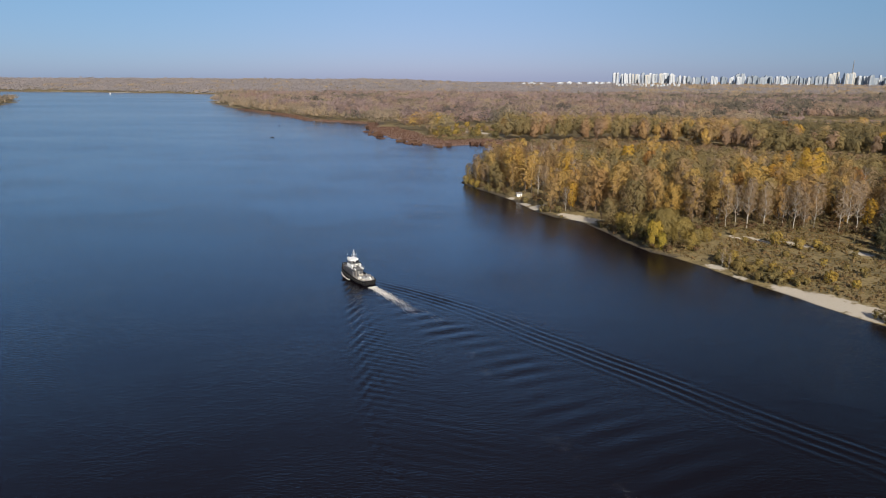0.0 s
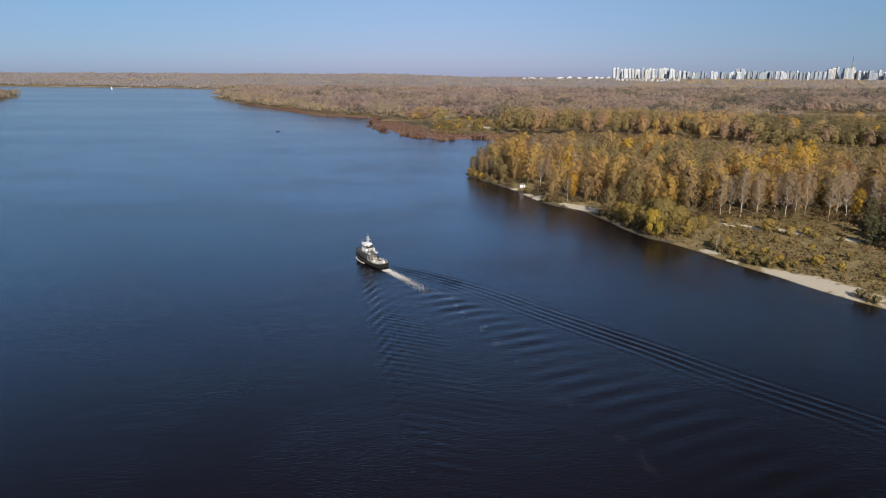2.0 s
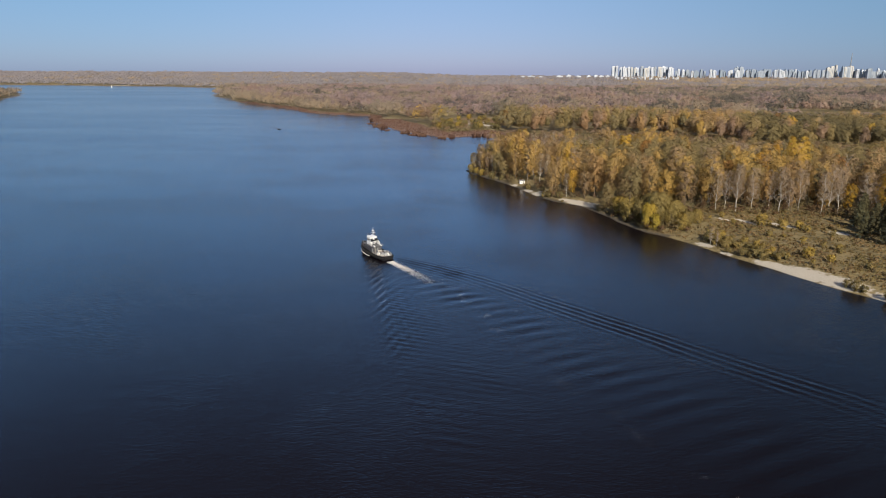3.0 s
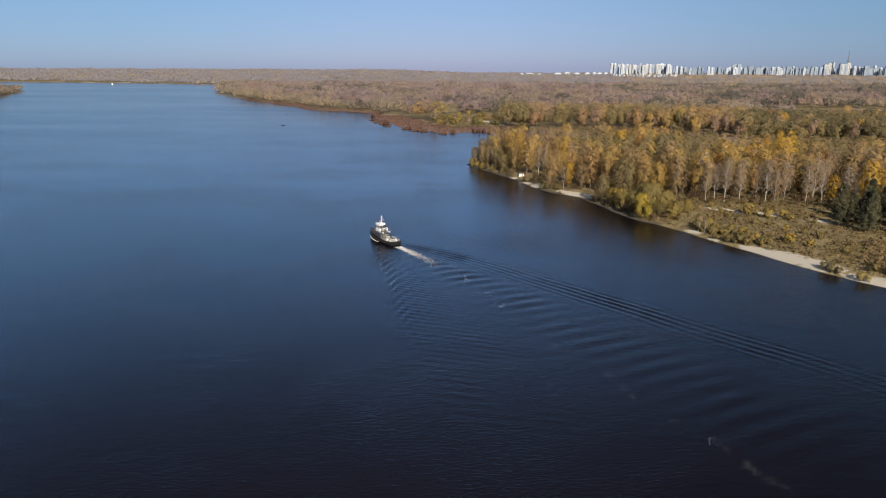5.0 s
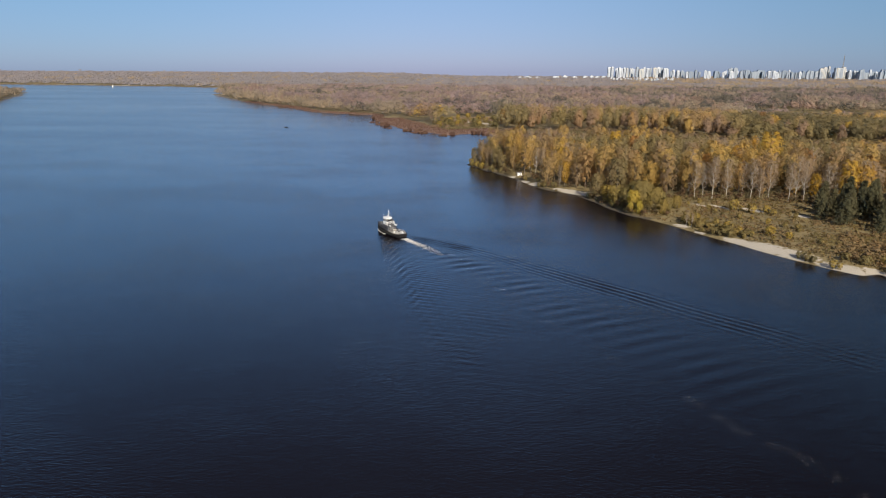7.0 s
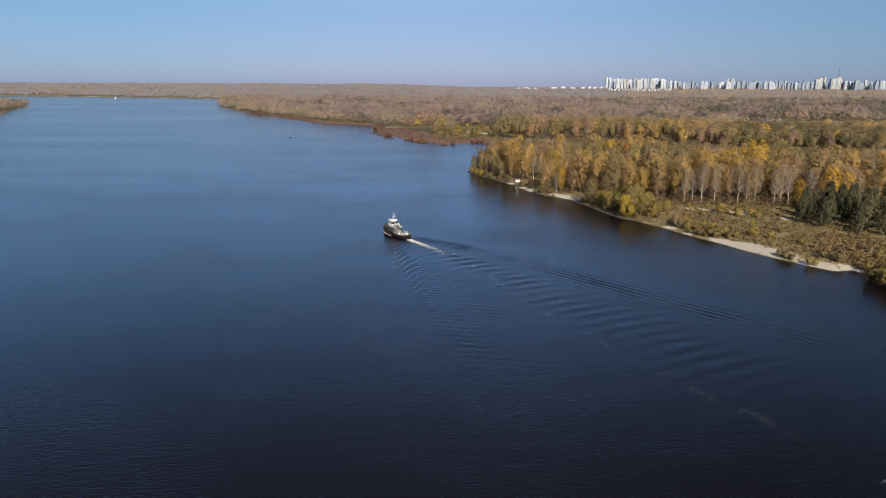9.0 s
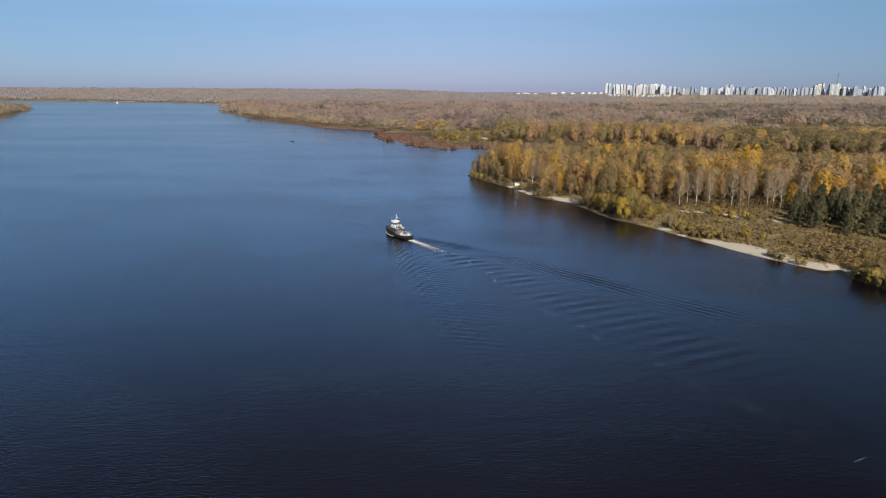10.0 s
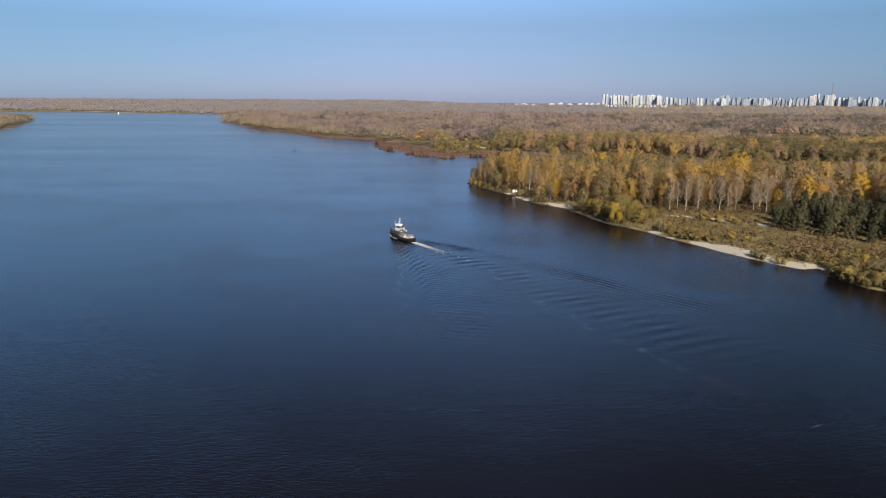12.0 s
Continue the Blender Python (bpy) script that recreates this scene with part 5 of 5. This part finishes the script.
TRAIL = np.array([(-44.5, 230.2), (-39.5, 224.0), (-34.0, 217.2), (-27.5, 208.3), (-17, 190), (-1.5, 156), (10, 133), (24.5, 109), (35, 91), (49, 70.5), (70, 40)])
LONG = np.concatenate([[0], np.cumsum(np.hypot(*np.diff(TRAIL, axis=0).T))])


def along(s):
    return np.interp(s, LONG, TRAIL[:, 0]), np.interp(s, LONG, TRAIL[:, 1])


s_ = 33 * rng.uniform(size=5200) ** 2.1
x, y = along(s_)
wide = 0.95 + 0.03 * s_
off = rng.normal(size=5200) * wide * 0.7
x, y = x + off * 0.78, y + off * 0.62
foam("propeller_foam", "white churned foam trailing behind the tug", x, y, rng.uniform(0.05, 0.20, 5200) * np.clip(1.35 - s_ / 30, 0.28, 1), 91)
s_ = rng.uniform(30, 230, 2000)
s_ = s_[waves_noise(s_, s_ * 0, 5, 93) + 0.6 * waves_noise(s_, s_ * 0, 1.6, 94) > 0.05]
x, y = along(s_)
off = rng.normal(size=len(s_)) * 1.0 + 0.9 * np.sin(s_ / 5)
foam("foam_trail", "thin broken line of old foam on the water", x + 3.5 + off * 0.8, y + 1.5 + off * 0.5, rng.uniform(0.03, 0.06, len(s_)), 92)
for sign in (-1, 1):
    q = 13 * rng.uniform(size=330)
    out = 0.15 + 0.05 * q + rng.normal(size=330) * (0.06 + 0.012 * q)
    fx = 10.9 - q
    lat = sign * (np.array([half_beam(v) for v in fx]) * 0.93 + out)
    fx, lat = fx * 1.04, lat * 1.04
    ca, sa = math.cos(radians(DIRECTION)), math.sin(radians(DIRECTION))
    x = BOAT.x + ca * fx - sa * lat
    y = BOAT.y + sa * fx + ca * lat
    foam("bow_foam", "white bow wave foam beside the tug's hull", x, y, rng.uniform(0.06, 0.2, 330), 95 + sign)

# ---- the hut on the point ----
hx, hy = 11.5, 421.5
hz = float(land_height(np.array([hx]), np.array([hy]))[0])
hut = thing("beach_hut", (hx, hy, hz), "small white hut with a grey lean-to roof on the sandy bank", "hut", rz=12)
hut.scale = (0.75, 0.75, 0.75)
part("wall", box(bmesh.new(), -2.2, -1.6, -0.4, 2.2, 1.6, 2.3, 0.04), hut, "white boarded walls", WHITE_PAINT)
bm = bmesh.new()
vs = [bm.verts.new(p) for p in ((-2.5, -1.75, 2.25), (2.5, -1.75, 2.25), (2.6, 2.0, 2.85), (-2.6, 2.0, 2.85), (-2.5, -1.75, 2.37), (2.5, -1.75, 2.37), (2.6, 2.0, 2.97), (-2.6, 2.0, 2.97))]
for f in ((0, 1, 2, 3), (4, 5, 6, 7), (0, 1, 5, 4), (1, 2, 6, 5), (2, 3, 7, 6), (3, 0, 4, 7)):
    bm.faces.new([vs[i] for i in f])
part("roof", bm, hut, "grey sheet roof", GREY_PAINT)
part("door", box(bmesh.new(), 0.6, -1.66, 0.05, 1.5, -1.58, 2.0, 0.02), hut, "", GREY_PAINT)
part("window", box(bmesh.new(), -1.4, -1.65, 0.95, -0.3, -1.59, 1.75, 0.02), hut, "", GREY_PAINT)
for px_ in (-2.4, 2.4):
    part("post", tube(bmesh.new(), (px_, -1.68, -0.4), (px_, -1.68, 2.3), 0.06, 0.06, 8), hut, "", BARK)

# ---- small craft far up the river ----
def rowing_boat(x, y, turn):
    ob = thing("rowing_boat", (x, y, 0), "small dark open fishing boat lying on the river", "boat", "fishing boats on the river", turn)
    bm = bmesh.new()
    rows = []
    for u, w in ((-2.2, 0.55), (-1.2, 0.75), (0, 0.8), (1.2, 0.65), (2.0, 0.3), (2.4, 0.03)):
        rows.append([bm.verts.new(p) for p in ((u, -w, 0.55), (u, -w * 0.8, -0.1), (u, w * 0.8, -0.1), (u, w, 0.55))])
    for a, c in zip(rows, rows[1:]):
        for i in range(3):
            bm.faces.new((a[i], c[i], c[i + 1], a[i + 1]))
    bm.faces.new(rows[0])
    part("hull", bm, ob, "", HULL_BLACK)
    for u in (-1.3, 0.2):
        part("thwart", box(bmesh.new(), u - 0.15, -0.7, 0.35, u + 0.15, 0.7, 0.42, 0.02), ob, "", BARK)
    part("outboard_motor", box(bmesh.new(), -2.55, -0.18, 0.0, -2.2, 0.18, 1.0, 0.06), ob, "", GREY_PAINT)


for x, y, a in ((-564, 1359, 30), (-436, 1074, 120), (-357, 1031, 60), (-294, 823, 10)):
    rowing_boat(x, y, a)
far_ship = thing("river_vessel", (-1768, 2860, 0), "small white passenger vessel far up the river", "boat", rz=121)
part("hull", box(bmesh.new(), -9, -2.4, -0.4, 9, 2.4, 1.8, 0.5, 1.06), far_ship, "", WHITE_PAINT)
part("superstructure", box(bmesh.new(), -6, -2.0, 1.8, 5, 2.0, 5.2, 0.3, 0.95), far_ship, "", WHITE_PAINT)
part("wheelhouse", box(bmesh.new(), 1, -1.6, 5.2, 4, 1.6, 8.2, 0.2, 0.9), far_ship, "", WHITE_PAINT)
part("mast", tube(bmesh.new(), (0.5, 0, 5.2), (0.3, 0, 12.5), 0.3, 0.2, 8), far_ship, "", WHITE_PAINT)

# ---- the city on the horizon ----
FACADE = [surface("pale_panels", (0.43, 0.46, 0.50), (0.54, 0.56, 0.59), 0.03, 0.8), surface("cream_panels", (0.42, 0.41, 0.38), (0.50, 0.485, 0.45), 0.03, 0.8), surface("grey_panels", (0.24, 0.28, 0.33), (0.31, 0.35, 0.40), 0.03, 0.8), surface("blue_grey_panels", (0.17, 0.215, 0.27), (0.23, 0.275, 0.33), 0.03, 0.8)]
LOGGIA = surface("loggia_glass", (0.16, 0.19, 0.23), (0.26, 0.29, 0.33), 0.05, 0.3)
r_ = random.Random(5)


def tower(x, y, w, dpt, h, mat, turn, name="apartment_tower", label="tall pale panel apartment tower on the horizon"):
    """A block of flats: body, storey-high loggia stacks, roof housing."""
    z = float(land_height(np.array([x]), np.array([y]))[0])
    ob = thing(name, (x, y, z), label, "building", "city on the horizon", turn)
    body = part("wall", box(bmesh.new(), -w / 2, -dpt / 2, -2, w / 2, dpt / 2, h), ob, "", mat)
    n = max(1, round(w / 9))
    for i in range(n):
        cx = -w / 2 + (i + 0.5) * w / n
        part("stair_bay", box(bmesh.new(), cx - 1.6, -dpt / 2 - 1.2, 0, cx + 1.6, -dpt / 2 + 0.2, h - r_.uniform(2, 5)), body, "", LOGGIA if i % 2 else FACADE[2])
    part("roof_housing", box(bmesh.new(), -w * 0.18, -dpt * 0.25, h, w * 0.2, dpt * 0.3, h + r_.uniform(2.5, 6)), ob, "", mat)
    part("parapet", box(bmesh.new(), -w / 2 - 0.3, -dpt / 2 - 0.3, h - 0.6, w / 2 + 0.3, dpt / 2 + 0.3, h + 0.7), ob, "", mat)
    return ob


def block_row(x0, x1, top, spread, gap, mats, y0=4440):
    x = x0
    while x < x1:
        w = r_.choice((9, 12, 14, 17, 22, 28)) * r_.uniform(0.85, 1.15)
        y = y0 + r_.uniform(-40, 70)
        base = float(land_height(np.array([x + w / 2]), np.array([y]))[0])
        tower(x + w / 2, y, w, r_.uniform(14, 22), top - base + r_.uniform(-spread, spread), FACADE[r_.choice(mats)], r_.uniform(-6, 5))
        x += w + r_.uniform(0.0, 0.8) * gap


block_row(664, 690, 109, 1, 5, [0])
block_row(716, 1050, 104, 6, 8, [0, 0, 0, 1, 2])
block_row(1070, 1130, 90, 4, 14, [0, 2])
block_row(1140, 1420, 86, 5, 26, [0, 0, 2, 3])
block_row(1425, 1480, 104, 4, 3, [2, 3])
block_row(1480, 1640, 88, 8, 8, [0, 2, 3, 2, 1])
block_row(1640, 1985, 83, 8, 10, [0, 2, 3, 2, 0])
block_row(1990, 2170, 112, 8, 10, [1, 0, 2, 1])
block_row(2170, 2500, 91, 10, 8, [0, 2, 3, 2, 0])
block_row(1440, 2480, 87, 8, 30, [3, 2, 3, 0], 4560)
block_row(740, 1060, 99, 5, 30, [2, 3, 0], 4540)
block_row(1090, 1420, 82, 4, 40, [3, 2], 4540)
for x, y, w, h in ((100, 4380, 30, 8), (150, 4400, 44, 10), (210, 4380, 26, 9), (330, 4420, 40, 12), (390, 4420, 30, 15), (450, 4430, 36, 11), (520, 4430, 30, 13), (560, 4420, 22, 16), (600, 4440, 30, 11), (640, 4440, 24, 13)):
    tower(x, y, w, 14, h + 8, FACADE[0], r_.uniform(-20, 20), "low_building", "low white building at the far edge of the woods")
for i in range(26):
    tower(650 + i * 14 + r_.uniform(-5, 5), 4120 + r_.uniform(-60, 60), r_.uniform(7, 12), 8, r_.uniform(17, 21), FACADE[r_.choice([0, 0, 1, 2])], r_.uniform(-40, 40), "cottage", "small pale house among the trees before the city")
# lattice television mast
tz = float(land_height(np.array([2122.0]), np.array([4450.0]))[0])
tv = thing("lattice_tower", (2122, 4450, tz), "thin grey lattice mast rising over the city", "tower", "city on the horizon")
LEVELS = [(0, 9), (30, 6.5), (60, 4.6), (90, 3.2), (120, 2.2), (145, 1.5), (163, 0.6)]
for a in range(4):
    bm = bmesh.new()
    ca, sa = math.cos(math.pi / 4 + a * math.pi / 2), math.sin(math.pi / 4 + a * math.pi / 2)
    cb, sb = math.cos(math.pi / 4 + (a + 1) * math.pi / 2), math.sin(math.pi / 4 + (a + 1) * math.pi / 2)
    for (z0, r0), (z1, r1) in zip(LEVELS, LEVELS[1:]):
        tube(bm, (ca * r0, sa * r0, z0), (ca * r1, sa * r1, z1), 0.6, 0.5, 5)
    part("leg", bm, tv, "", GREY_PAINT)
    bm = bmesh.new()
    for (z0, r0), (z1, r1) in zip(LEVELS, LEVELS[1:]):
        tube(bm, (ca * r0, sa * r0, z0), (cb * r1, sb * r1, z1), 0.35, 0.35, 4)
        tube(bm, (ca * r1, sa * r1, z1), (cb * r1, sb * r1, z1), 0.35, 0.35, 4)
    part("bracing", bm, tv, "", GREY_PAINT)
